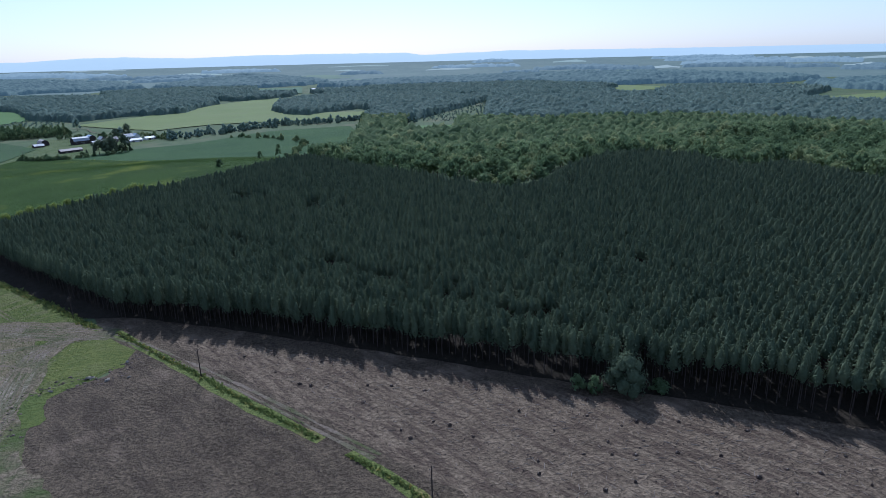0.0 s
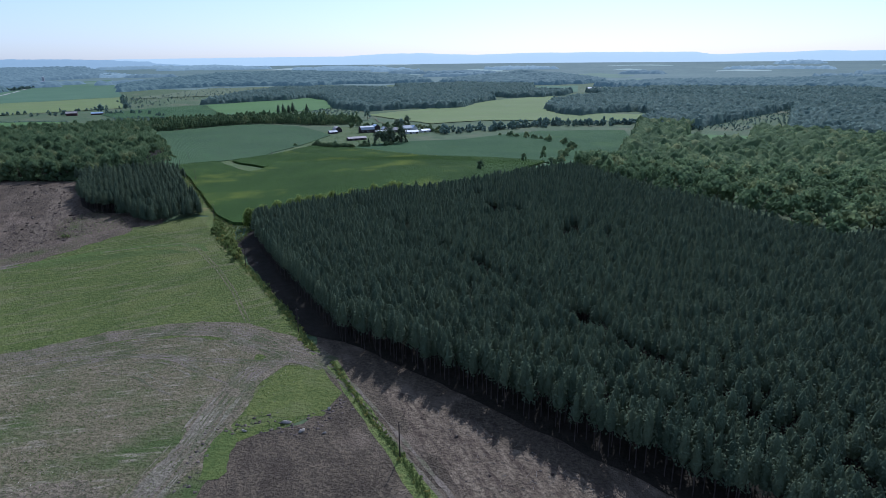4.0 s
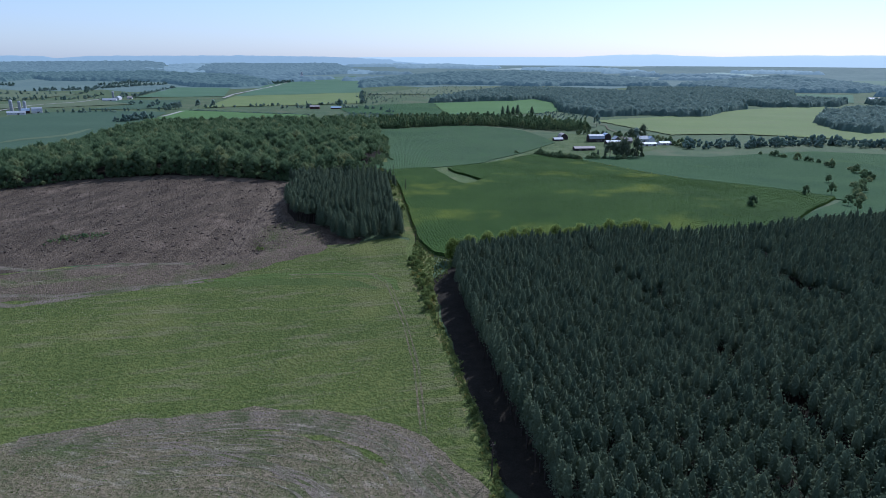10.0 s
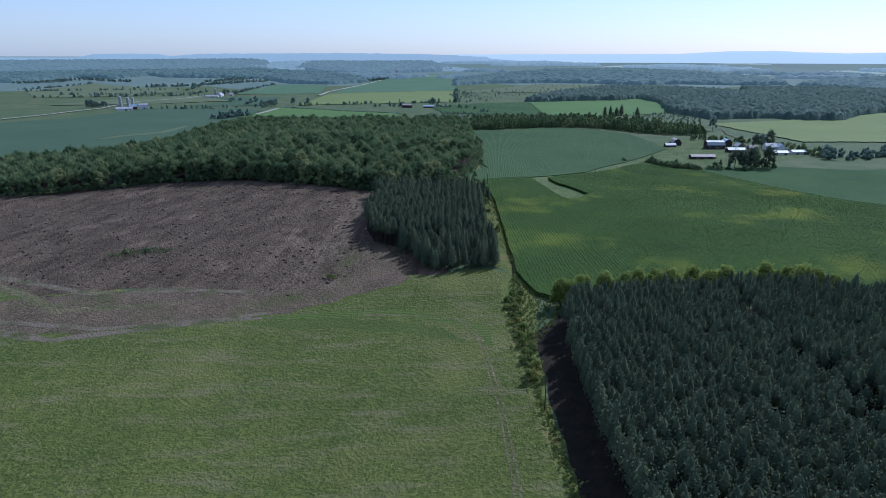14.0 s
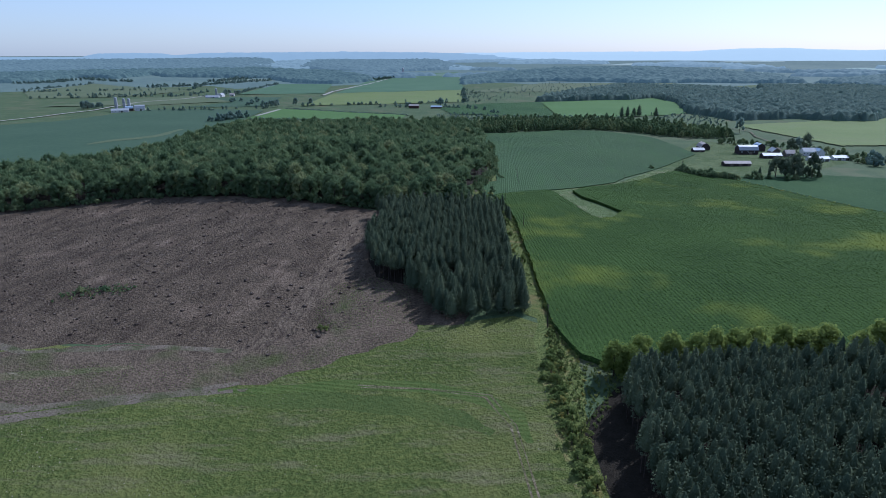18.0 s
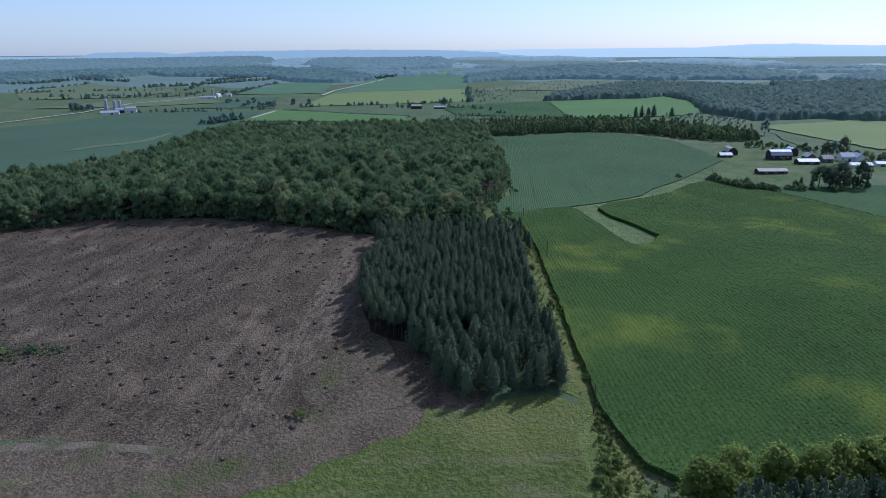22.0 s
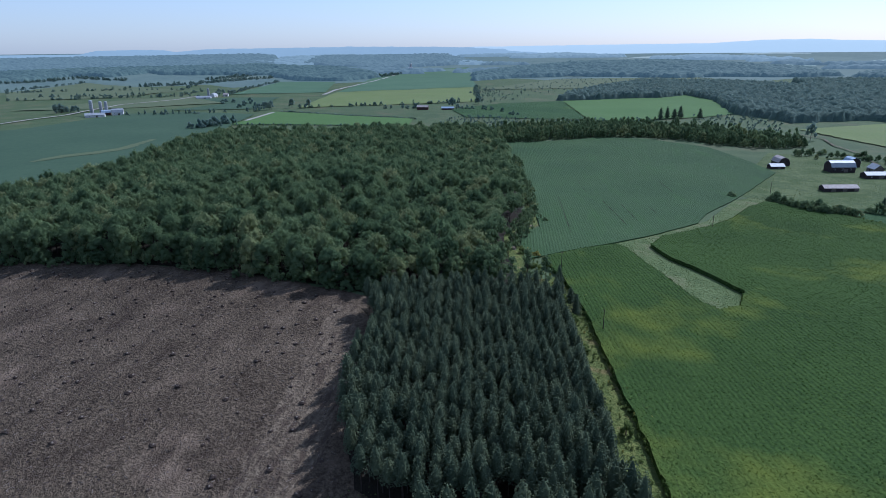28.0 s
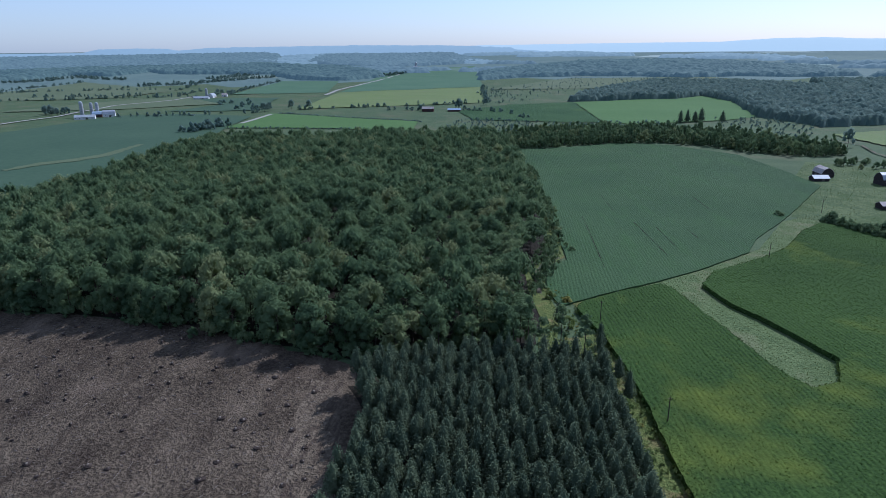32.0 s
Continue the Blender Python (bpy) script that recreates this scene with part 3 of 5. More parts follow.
sheet("field_lane", ribbon([(-436, 420), (-452, 438), (-470, 450), (-488, 465), (-497, 479), (-500, 492), (-534, 522), (-585, 566), (-714, 678)], [5, 7, 7, 7, 7, 6, 6, 5, 4]), 0.5, M_VERGE, "mown grass lane at the edge of woods", "lane", grid=5)
sheet("lane_track", ribbon([(-470, 450.5), (-487, 465), (-496, 479), (-499, 491)], 1.8), 0.7, M_TRACK, "bare dirt track on the field lane", "track", grid=4, amp=0.4)
sheet("grass_waterway", [(-456, 482), (-452, 499), (-446, 498), (-407, 475), (-383, 461), (-372, 461), (-369, 472), (-378, 490), (-398, 498), (-443, 520), (-451, 539), (-451, 578), (-454, 611), (-466, 652), (-470, 690),
                         (-484, 712), (-487, 672), (-463, 600), (-459, 548)], 0.12, M_WATERWAY, "pale mown grass waterway between crops", grid=6)
sheet("corn_field", CORN, 1.9, M_CORN, "tall green corn in rows with yellowish patches", "crop", grid=4.5, amp=0.7, step=2.0, skirt=2.0, rough=0.05)
for pa, pb, w in (((-553, 567), (-479, 499), 0.4), ((-532, 588), (-479, 545), 0.4), ((-518, 590), (-483, 560), 0.4), ((-506, 602), (-490, 589), 0.4), ((-600, 640), (-560, 604), 0.4), ((-560, 690), (-530, 664), 0.4)):
    sheet("crop_gap", ribbon([pa, ((pa[0] + pb[0]) / 2, (pa[1] + pb[1]) / 2), pb], w * 0.7), 1.95, M_FLOOR, "dark gap between soybean rows", "gap", grid=9, amp=0.2)
sheet("soybean_field", SOY, 0.7, M_SOY, "blue-green soybean field in fine rows", "crop", grid=9, amp=0.5, skirt=0.75, rough=0.06)

# fields farther off
sheet("pasture_hill", [(-150, 475), (-160, 620), (-270, 622), (-340, 655), (-398, 678), (-436, 688), (-400, 760), (-333, 810), (-262, 950), (-150, 1000), (-118, 860), (-108, 690), (-132, 600), (-122, 530)], 0.6, M_CROP,
      "green crop on a low hill before the farm", grid=10, skirt=0.7)
sheet("farmyard_grass", [(-545, 800), (-490, 690), (-440, 690), (-400, 760), (-400, 870), (-480, 930), (-580, 900)], 0.2, M_GRASSYARD, "rough grass round the farm buildings", "yard", grid=12)
sheet("pale_hay_field", [(-650, 1110), (-455, 990), (-395, 1072), (-149, 1145), (-150, 1265), (-345, 1290), (-465, 1830), (-566, 1560), (-600, 1270)], 0.5, M_PALE, "pale yellow-green hay field beyond the farm", grid=25, amp=4)
sheet("silo_farm_field", [(-850, 300), (-985, 445), (-1055, 510), (-1110, 520), (-1206, 566), (-1335, 650), (-1450, 580), (-1498, 480), (-1353, 309), (-1300, 100), (-900, 120)], 0.5, M_SOY_FAR, "dark blue-green soybean field by a silo farm", grid=25, amp=3)
sheet("dry_swale", ribbon([(-1008, 300), (-1024, 328), (-1030, 359), (-1045, 388), (-1105, 436)], [8, 16, 18, 14, 7]), 3.5, M_FIELD_B, "dry tan swale across a soybean field", grid=9, amp=3)
sheet("bright_field", [(-1206, 566), (-1363, 694), (-1268, 733), (-1092, 813), (-1000, 740), (-1100, 680)], 0.5, M_FIELD_C, "bright green far field behind the woods", grid=25, amp=2)
sheet("yellowish_field", [(-1402, 757), (-1758, 1025), (-1674, 1429), (-1279, 1102)], 0.5, M_PALE, "light yellow-green far field", grid=30, amp=2)
sheet("dark_field", [(-1762, 1030), (-2754, 1783), (-2736, 2245), (-1683, 1428)], 0.5, M_FIELD_A, "dull green far field", grid=60, amp=3)
sheet("farm_lane_field", [(-1888, 800), (-2409, 1146), (-2259, 1282), (-1775, 1002)], 0.5, M_FIELD_A, "dull green far field", grid=60, amp=3)
sheet("tan_field", [(-2412, 349), (-2824, 606), (-2175, 754), (-1959, 549), (-2045, 335)], 0.5, M_FIELD_B, "tan far field with tree lines", grid=60, amp=3)
sheet("tan_field", [(-1720, 323), (-1863, 533), (-1888, 694), (-1616, 698), (-1638, 495)], 0.4, M_FIELD_B, "tan far field beside a road", grid=60, amp=3)
sheet("green_field", [(-1520, 560), (-1600, 690), (-1800, 690), (-1700, 850), (-1440, 690)], 0.5, M_SOY_FAR, "blue-green far field beside a lane", grid=60, amp=3)
sheet("meadow_right", [(-1165, 1226), (-1140, 1342), (-1086, 1443), (-1096, 1545), (-966, 1448), (-809, 1238), (-812, 1150), (-866, 1020), (-905, 1005)], 0.5, M_FIELD_C, "light green far meadow", grid=30, amp=3)
sheet("meadow_middle", [(-1218, 1104), (-1167, 1226), (-910, 1005), (-960, 960), (-1056, 890), (-1180, 954)], 0.5, M_CROP, "dull green far meadow", grid=30, amp=3)
sheet("strip_field", [(-1583, 1353), (-1845, 1920), (-1554, 2291), (-1183, 2168), (-1300, 1750)], 0.5, M_FIELD_B, "tan far field among woods", grid=60, amp=3)
sheet("clearing_field", [(-679, 2381), (-537, 2447), (-440, 1997), (-582, 2036)], 0.5, M_FIELD_A, "dull green clearing among far woods", grid=40, amp=3)
sheet("valley_field", [(-68, 800), (8, 800), (15, 965), (-59, 967)], 0.5, M_FIELD_C, "green clearing among woods", grid=30, amp=3)
sheet("east_field", [(448, 2300), (430, 1675), (672, 1861)], 0.5, M_PALE, "light green clearing in far woods", grid=60, amp=3)
sheet("east_field", [(747, 1343), (991, 1448), (800, 1174)], 0.5, M_PALE, "light green clearing in far woods", grid=60, amp=3)
for pts, w, nm in (([(-1380, 200), (-1476, 314), (-1552, 395), (-1720, 509), (-1797, 646), (-1874, 709)], 7, "gravel road"), ([(-1700, 960), (-1857, 1076), (-2782, 1935)], 9, "gravel road"),
                   ([(-1247, 602), (-1344, 687)], 7, "white gravel lane"), ([(-640, 1070), (-590, 1045), (-560, 1000), (-520, 960), (-480, 900)], 2.5, "gravel farm lane")):
    sheet("road", ribbon(pts, w), 0.9, M_TRACK if w < 3 else M_GRAVEL, "pale " + nm + " between fields", "road", grid=20, amp=0.2, step=15)


# ---- vegetation ----
def fast_mesh(name, V, F, index, mats, tint=None):
    me = bpy.data.meshes.new(name)
    me.vertices.add(len(V))
    me.vertices.foreach_set("co", np.asarray(V, np.float32).ravel())
    me.loops.add(len(F) * 3)
    me.loops.foreach_set("vertex_index", np.asarray(F, np.int32).ravel())
    me.polygons.add(len(F))
    me.polygons.foreach_set("loop_start", np.arange(0, len(F) * 3, 3, dtype=np.int32))
    for m in mats:
        me.materials.append(m)
    me.polygons.foreach_set("material_index", np.asarray(index, np.int32))
    if tint is not None:
        me.attributes.new("tree_tint", "FLOAT", "POINT").data.foreach_set("value", np.asarray(tint, np.float32))
    me.update(calc_edges=True)
    return me


def tube(pts, radii, sides=5):
    """A tapered tube through points, as triangles."""
    V, F = [], []
    for (x, y, z), r in zip(pts, radii):
        for k in range(sides):
            a = 2 * math.pi * k / sides
            V.append((x + r * math.cos(a), y + r * math.sin(a), z))
    for i in range(len(pts) - 1):
        for k in range(sides):
            a, b = i * sides + k, i * sides + (k + 1) % sides
            F += [(a, b, b + sides), (a, b + sides, a + sides)]
    return np.array(V), np.array(F)


def blob(rng, centre, radius, squash, rings=4, sides=7, jitter=0.18):
    V, F = [], []
    for i in range(rings + 1):
        th = math.pi * i / rings
        for k in range(sides):
            ph = 2 * math.pi * (k + 0.5 * (i % 2)) / sides
            r = radius * (1 + rng.uniform(-jitter, jitter))
            V.append((centre[0] + r * math.sin(th) * math.cos(ph), centre[1] + r * math.sin(th) * math.sin(ph), centre[2] + r * squash * math.cos(th)))
    for i in range(rings):
        for k in range(sides):
            a, b = i * sides + k, i * sides + (k + 1) % sides
            if i:
                F.append((a, b + sides, b))
            if i < rings - 1:
                F.append((a, a + sides, b + sides))
    return np.array(V), np.array(F)


def sprays(rng, at, out, size, flat=0.5, single=True):
    """Small leaf sprays (one pointed triangle each, or two) at points, facing roughly outwards."""
    n = len(at)
    out = out / np.linalg.norm(out, axis=1, keepdims=True)
    rnd = rng.normal(size=(n, 3))
    u = np.cross(out, rnd)
    u /= np.linalg.norm(u, axis=1, keepdims=True)
    v = np.cross(out, u) * (1 - flat) + out * flat
    s = size * rng.uniform(0.65, 1.35, (n, 1))
    a, b, c, d = at - u * s * 0.5, at + v * s * 0.65 + out * s * 0.12, at + u * s * 0.5, at - v * s * 0.5 - out * s * 0.15
    if single:
        return np.stack([a, b, c], 1).reshape(-1, 3), np.arange(n * 3).reshape(-1, 3)
    base = np.arange(n)[:, None] * 4
    return np.stack([a, b, c, d], 1).reshape(-1, 3), np.concatenate([base + [0, 1, 2], base + [0, 2, 3]], 0)


def pine_shape(seed, tufts=70, height=15.0, crown_from=0.42, radius=1.75, size=1.0, sides=3, rings=4, blunt=0.52, spin=7):
    """Trunk and crown of a pine: a bare pole, and a dense ragged cone of whorled boughs set with needle tufts."""
    rng = np.random.default_rng(seed)
    trunk = tube([(0, 0, -0.3), (0, 0, height * 0.9)], [0.15, 0.04], sides)
    deep_ = height * (1 - crown_from)
    at, out = [], []
    for k in range(tufts):
        q = 1 - (1 - (k + 0.5) / tufts) ** 0.62
        q = min(0.985, round(q * 7) / 7 * 0.45 + q * 0.55)
        r = (radius * (1 - q) ** blunt * (0.78 + 0.22 * min(1, q * 6 + 0.2)) + 0.06) * rng.uniform(0.8, 1.12)
        a = k * 2.39996 + rng.uniform(-0.3, 0.3)
        at.append((r * math.cos(a) * 0.9, r * math.sin(a) * 0.9, height * crown_from + deep_ * q + rng.uniform(-0.2, 0.2)))
        out.append((math.cos(a), math.sin(a), 0.5 + 0.9 * q))
    s1 = sprays(rng, np.array(at), np.array(out), size, 0.42)
    V, F = [], []  # the boughs: rings of points drawn in and out by turns
    for i in range(rings + 1):
        q = i / rings
        for k in range(spin):
            r = radius * ((1 - q) ** blunt * 0.84 if i else 0.4) * rng.uniform(0.62, 1.0)
            a = 2 * math.pi * (k + 0.5 * (i % 2)) / spin
            V.append((r * math.cos(a), r * math.sin(a), height * crown_from + deep_ * (q * 0.97 if i else 0.03) + rng.uniform(-0.25, 0.25) * (i < rings)))
    for i in range(rings):
        for k in range(spin):
            p, q = i * spin + k, i * spin + (k + 1) % spin
            F.append((p, q, q + spin))
            if i < rings - 1:
                F.append((p, q + spin, p + spin))
    n = len(s1[0])
    return trunk, (np.concatenate([s1[0], np.array(V)]), np.concatenate([s1[1], np.array(F) + n]))


def broad_shape(seed, height=17.0, radius=4.5, leaves=110, size=1.2, lobes=7, low=0.3, sides=3, rings=3, foot=0, core=0.68):
    """Trunk with limbs and a broad domed crown: overlapping lobes covered with leaf sprays; foot: extra lobes that hang low."""
    rng = np.random.default_rng(seed)
    items = [tube([(0, 0, -0.3), (0.1, -0.1, height * 0.7)], [0.26, 0.08], sides)]
    L, deep = [], height * (1 - low)
    for i in range(lobes):
        a, q = 2.39996 * i + rng.uniform(-0.35, 0.35), (i + 0.3) / lobes  # from the top of the dome outwards and down
        tilt_ = math.pi * 0.5 * q ** 0.75
        r = radius * 0.68 * math.sin(tilt_) * rng.uniform(0.88, 1.12)
        lr = radius * rng.uniform(0.36, 0.5) * (1.12 if q < 0.3 else 1.0)
        sq = min(1.15, deep * 0.34 / lr) * rng.uniform(0.85, 1.05)
        z = max(height * low + lr * sq * 0.8, height - lr * sq - deep * 0.62 * (1 - math.cos(tilt_))) * rng.uniform(0.95, 1.04)
        L.append((r * math.cos(a), r * math.sin(a), z, lr, sq))
        if i in (2, 4, 6) and sides > 3:
            items.append(tube([(0.1, 0.1, height * 0.3), (L[-1][0] * 0.8, L[-1][1] * 0.8, z)], [0.1, 0.03], 3))
    for i in range(foot):
        a, lr = 6.283 * i / foot + rng.uniform(-0.4, 0.4), radius * rng.uniform(0.34, 0.46)
        L.append((radius * 0.62 * math.cos(a), radius * 0.62 * math.sin(a), max(lr * 0.9, height * rng.uniform(0.14, 0.34)), lr, 1.1))
    n = len(L)
    at, out = [], []
    for j in range(leaves):
        x, y, z, r, sq = L[j % n]
        d = rng.normal(size=3)
        d[2] = abs(d[2]) * 1.1 - 0.35
        d /= np.linalg.norm(d)
        at.append(np.array((x, y, z)) + d * r * rng.uniform(0.66, 1.14) * (1, 1, sq))
        out.append(d + (0, 0, 0.3) + rng.normal(size=3) * 0.4)
    crown = [sprays(rng, np.array(at), np.array(out), size, 0.1)]
    for x, y, z, r, sq in L:
        crown.append(blob(rng, (x, y, z), r * core, sq, rings, rings + 3, 0.2))
    join = lambda some: (np.concatenate([i[0] for i in some]), np.concatenate([i[1] + sum(len(q[0]) for q in some[:k]) for k, i in enumerate(some)]))
    return join(items), join(crown)


def grove(name, shapes, places, mats, label, category, seed, size=(0.85, 1.15), tilt=0.0, kind="stuff"):
    """Many trees joined into one mesh. places: x, y rows."""
    rng = np.random.default_rng(seed)
    V, F, I, T, n = [], [], [], [], 0
    Z = ground_z(places[:, 0], places[:, 1])
    for (x, y), z in zip(places, Z):
        trunk, crown = shapes[rng.integers(len(shapes))]
        a, s, h = rng.uniform(0, 6.28), rng.uniform(*size), rng.uniform(*size)
        c, sn = math.cos(a) * s, math.sin(a) * s
        t = rng.uniform()
        for (v, f), i in ((trunk, 0), (crown, 1)):
            if not len(v):
                continue
            V.append(np.stack([v[:, 0] * c - v[:, 1] * sn + x, v[:, 0] * sn + v[:, 1] * c + y, v[:, 2] * h + z], 1))
            F.append(f + n)
            I.append(np.full(len(f), i))
            T.append(np.full(len(v), t))
            n += len(v)
    ob = new(name, fast_mesh(name, np.concatenate(V), np.concatenate(F), np.concatenate(I), mats, np.concatenate(T)))
    return tagged(ob, label, category, kind=kind)


def tree_things(name, shapes, places, mats, label, category, group, seed, size=(0.85, 1.15)):
    """Trees as things of their own, with a trunk and a crown."""
    rng = np.random.default_rng(seed)
    bases = []
    for trunk, crown in shapes:
        bases.append((fast_mesh("trunk", trunk[0], trunk[1], np.zeros(len(trunk[1])), [mats[0]]), fast_mesh("crown", crown[0], crown[1], np.zeros(len(crown[1])), [mats[1]])))
    for x, y in places:
        b = bases[rng.integers(len(bases))]
        s, h = rng.uniform(*size), rng.uniform(*size)
        root = thing(name, pose(x, y, gz(x, y), 0, 0, rng.uniform(0, 360)), label, category, group)
        root.scale = (s, s, h)
        part("trunk", b[0], root)
        part("crown", b[1], root)


def row_places(poly, along, row, spacing, seed, jitter=0.3, keep=1.0):
    """Points in straight planted rows within a polygon."""
    rng = np.random.default_rng(seed)
    P = np.array(poly, float)
    c, s = math.cos(radians(along)), math.sin(radians(along))
    u, v = P @ (c, s), P @ (-s, c)
    A, Bm = np.meshgrid(np.arange(u.min(), u.max(), spacing), np.arange(v.min(), v.max(), row))
    Q = np.stack([A.ravel(), Bm.ravel()], 1) + rng.uniform(-jitter, jitter, (A.size, 2))
    XY = np.stack([Q[:, 0] * c - Q[:, 1] * s, Q[:, 0] * s + Q[:, 1] * c], 1)
    XY = XY[inside(poly, XY)]
    return XY[rng.uniform(size=len(XY)) < keep]


def wild_places(poly, spacing, seed, keep=1.0):
    return row_places(poly, 17, spacing, spacing, seed, spacing * 0.38, keep)


def along(pts, step, spread, seed, keep=1.0):
    """Scattered places along a line."""
    rng = np.random.default_rng(seed)
    out = []
    for a, b in zip(pts[:-1], pts[1:]):
        a, b = np.array(a, float), np.array(b, float)
        n = max(1, int(np.hypot(*(b - a)) / step))
        side = np.array([-(b - a)[1], (b - a)[0]]) / np.hypot(*(b - a))
        for k in range(n):
            if rng.uniform() < keep:
                out.append(a + (b - a) * (k + rng.uniform()) / n + side * rng.normal() * spread)
    return np.array(out)


def edge_dist(poly, pts):
    P, d = np.array(poly, float), np.full(len(pts), 1e9)
    for a, b in zip(P, np.roll(P, -1, 0)):
        t = np.clip(((pts - a) @ (b - a)) / ((b - a) @ (b - a)), 0, 1)
        d = np.minimum(d, np.hypot(*(pts - a - t[:, None] * (b - a)).T))
    return d


PINE_SHAPES = [pine_shape(s, 72, h, 0.58, r, 0.65, 3, 4) for s, h, r in ((1, 14.2, 2.0), (2, 13.6, 1.9), (3, 14.7, 2.1), (4, 13.9, 1.95), (5, 13.0, 1.8))]
PINE_EDGE = [pine_shape(s, 170, h, 0.44, r, 0.65, 4, 5, 0.54) for s, h, r in ((17, 14.0, 2.0), (18, 13.2, 1.85), (19, 14.6, 2.1))]
PINE_LOW = [pine_shape(s, 34, h, 0.58, r, 0.8, 3, 4, 0.52, 6) for s, h, r in ((6, 14.2, 2.05), (7, 13.4, 1.95), (8, 14.6, 2.1))]
PINE_FINE = [pine_shape(s, 330, h, 0.48, r, 0.56, 5, 6, 0.55) for s, h, r in ((11, 13.4, 2.3), (12, 12.6, 2.1), (13, 14.0, 2.4), (10, 13.0, 2.2))]
PINE_BUSHY = [pine_shape(s, 420, h, 0.12, r, 0.6, 5, 7, 0.6, 8) for s, h, r in ((14, 11.6, 2.8), (15, 10.4, 2.5), (16, 12.4, 3.0))]
BROAD_SHAPES = [broad_shape(s, h, r, 360, 0.95, 11, lo, 3, 2) for s, h, r, lo in ((21, 16, 5.6, 0.4), (22, 15, 4.9, 0.38), (23, 17, 6.2, 0.42), (24, 15.5, 5.3, 0.36), (25, 13.5, 4.4, 0.3), (26, 17.5, 5.4, 0.42), (20, 16.5, 6.6, 0.44))]
BROAD_MID = [broad_shape(s, h, r, 95, 1.5, 6, 0.42, 3, 2) for s, h, r in ((27, 15.5, 5.9), (28, 14.5, 5.2), (29, 16.5, 6.4))]
BROAD_BACK = [broad_shape(s, h, r, 130, 1.25, 7, 0.42, 3, 2) for s, h, r in ((121, 16, 5.7), (122, 15, 5.0), (123, 17, 6.4), (124, 14, 4.6))]
BROAD_FINE = [broad_shape(s, h, r, 1150, 0.75, 13, 0.2, 6, 3, 7) for s, h, r in ((31, 16, 5.0), (32, 14.5, 4.4), (33, 17, 5.4), (34, 15.5, 4.7))]
FAR_SHAPES = [broad_shape(s, h, r, 26, 1.6, 4, 0.0, 3, 3, 2, 0.9) for s, h, r in ((41, 13, 6.2), (42, 11.5, 5.4), (43, 14, 6.8))]
SCRUB_SHAPES = [broad_shape(s, h, r, 20, 0.9, 3, 0.0, 3, 2, 0, 0.95) for s, h, r in ((44, 9, 4.6), (45, 7, 4.0))]
SPRUCE = [pine_shape(s, 200, h, 0.06, r, 1.1, 5, 6) for s, h, r in ((51, 14, 4.4), (52, 12, 4.0))]
BUSH = [broad_shape(s, h, r, 120, 0.6, 6, 0.0) for s, h, r in ((61, 3.0, 1.8), (62, 2.3, 1.5), (63, 3.8, 2.0))]
WEED = [broad_shape(s, h, r, 24, 0.5, 2, 0.0, 3, 2) for s, h, r in ((71, 1.2, 0.8), (72, 0.9, 0.7), (73, 1.6, 0.9))]

pp = row_places(PINES, ROW, 3.0, 2.55, 5, 0.5, 0.97)
rowv = -pp[:, 0] * math.sin(radians(ROW)) + pp[:, 1] * math.cos(radians(ROW))
thin = np.array([noise.noise((x * 0.05, y * 0.05, 4.0)) for x, y in pp])
pp = pp[~((np.abs(rowv + 145) < 1.6) & (thin > -0.25)) & (thin < 0.62)]
gap = np.array([(-112, 342, 8), (-104, 340, 7), (-120, 350, 6), (-137, 371, 7), (-127, 360, 4), (-63, 321, 5), (-55, 313, 5), (-149, 313, 4), (-93, 266, 2.5), (-72, 249, 3), (10, 206, 3), (59, 220, 3)])
pp = pp[(np.min(np.hypot(pp[:, None, 0] - gap[:, 0], pp[:, None, 1] - gap[:, 1]) - 0.72 * gap[:, 2], 1) > 0)]
ed = edge_dist(PINES, pp)
front = (ed < 4.0) & (pp[:, 0] < 60) & (pp[:, 1] < 320)
idx = np.where(front)[0][:170]
rest = np.ones(len(pp), bool)
rest[idx] = False
deep = rest & ((pp[:, 0] > 40) | (pp[:, 1] > 345)) & (ed > 8)
grove("pine_plantation", PINE_SHAPES, pp[rest & ~deep], [M_BARK, M_PINE], "dense dark green pine plantation in straight rows", "pines", 6, (0.9, 1.08))
grove("pine_plantation", PINE_LOW, pp[deep], [M_BARK, M_PINE], "far part of a dark green pine plantation", "pines", 6, (0.9, 1.08))
tree_things("pine_tree", PINE_EDGE, pp[idx], [M_BARK, M_PINE], "tall dark plantation pine with low branches", "tree", "pines along the plantation edge", 7)
sp = row_places(STAND, ROW, 3.15, 2.8, 8, 0.8, 0.97)
near = np.where(edge_dist(STAND, sp) < 2.8)[0][:120]
rest = np.ones(len(sp), bool)
rest[near] = False
grove("pine_stand", PINE_FINE, sp[rest], [M_BARK, M_PINE], "small rectangular stand of dark green pines", "pines", 9, (0.82, 1.12))
tree_things("pine_tree", PINE_FINE, sp[near], [M_BARK, M_PINE], "bushy dark green pine at the stand's edge", "tree", "pines along the stand edge", 10, (0.85, 1.1))

tree_things("pine_tree", PINE_BUSHY, wild_places(STAND_FRONT, 3.8, 17, 0.92), [M_BARK, M_PINE], "broad bushy dark pine before the stand", "tree", "bushy pines before the stand", 18, (0.8, 1.15))
LANE = [(-436, 420), (-452, 438), (-470, 450), (-488, 465), (-497, 479), (-500, 492), (-534, 522), (-585, 566), (-715, 676)]


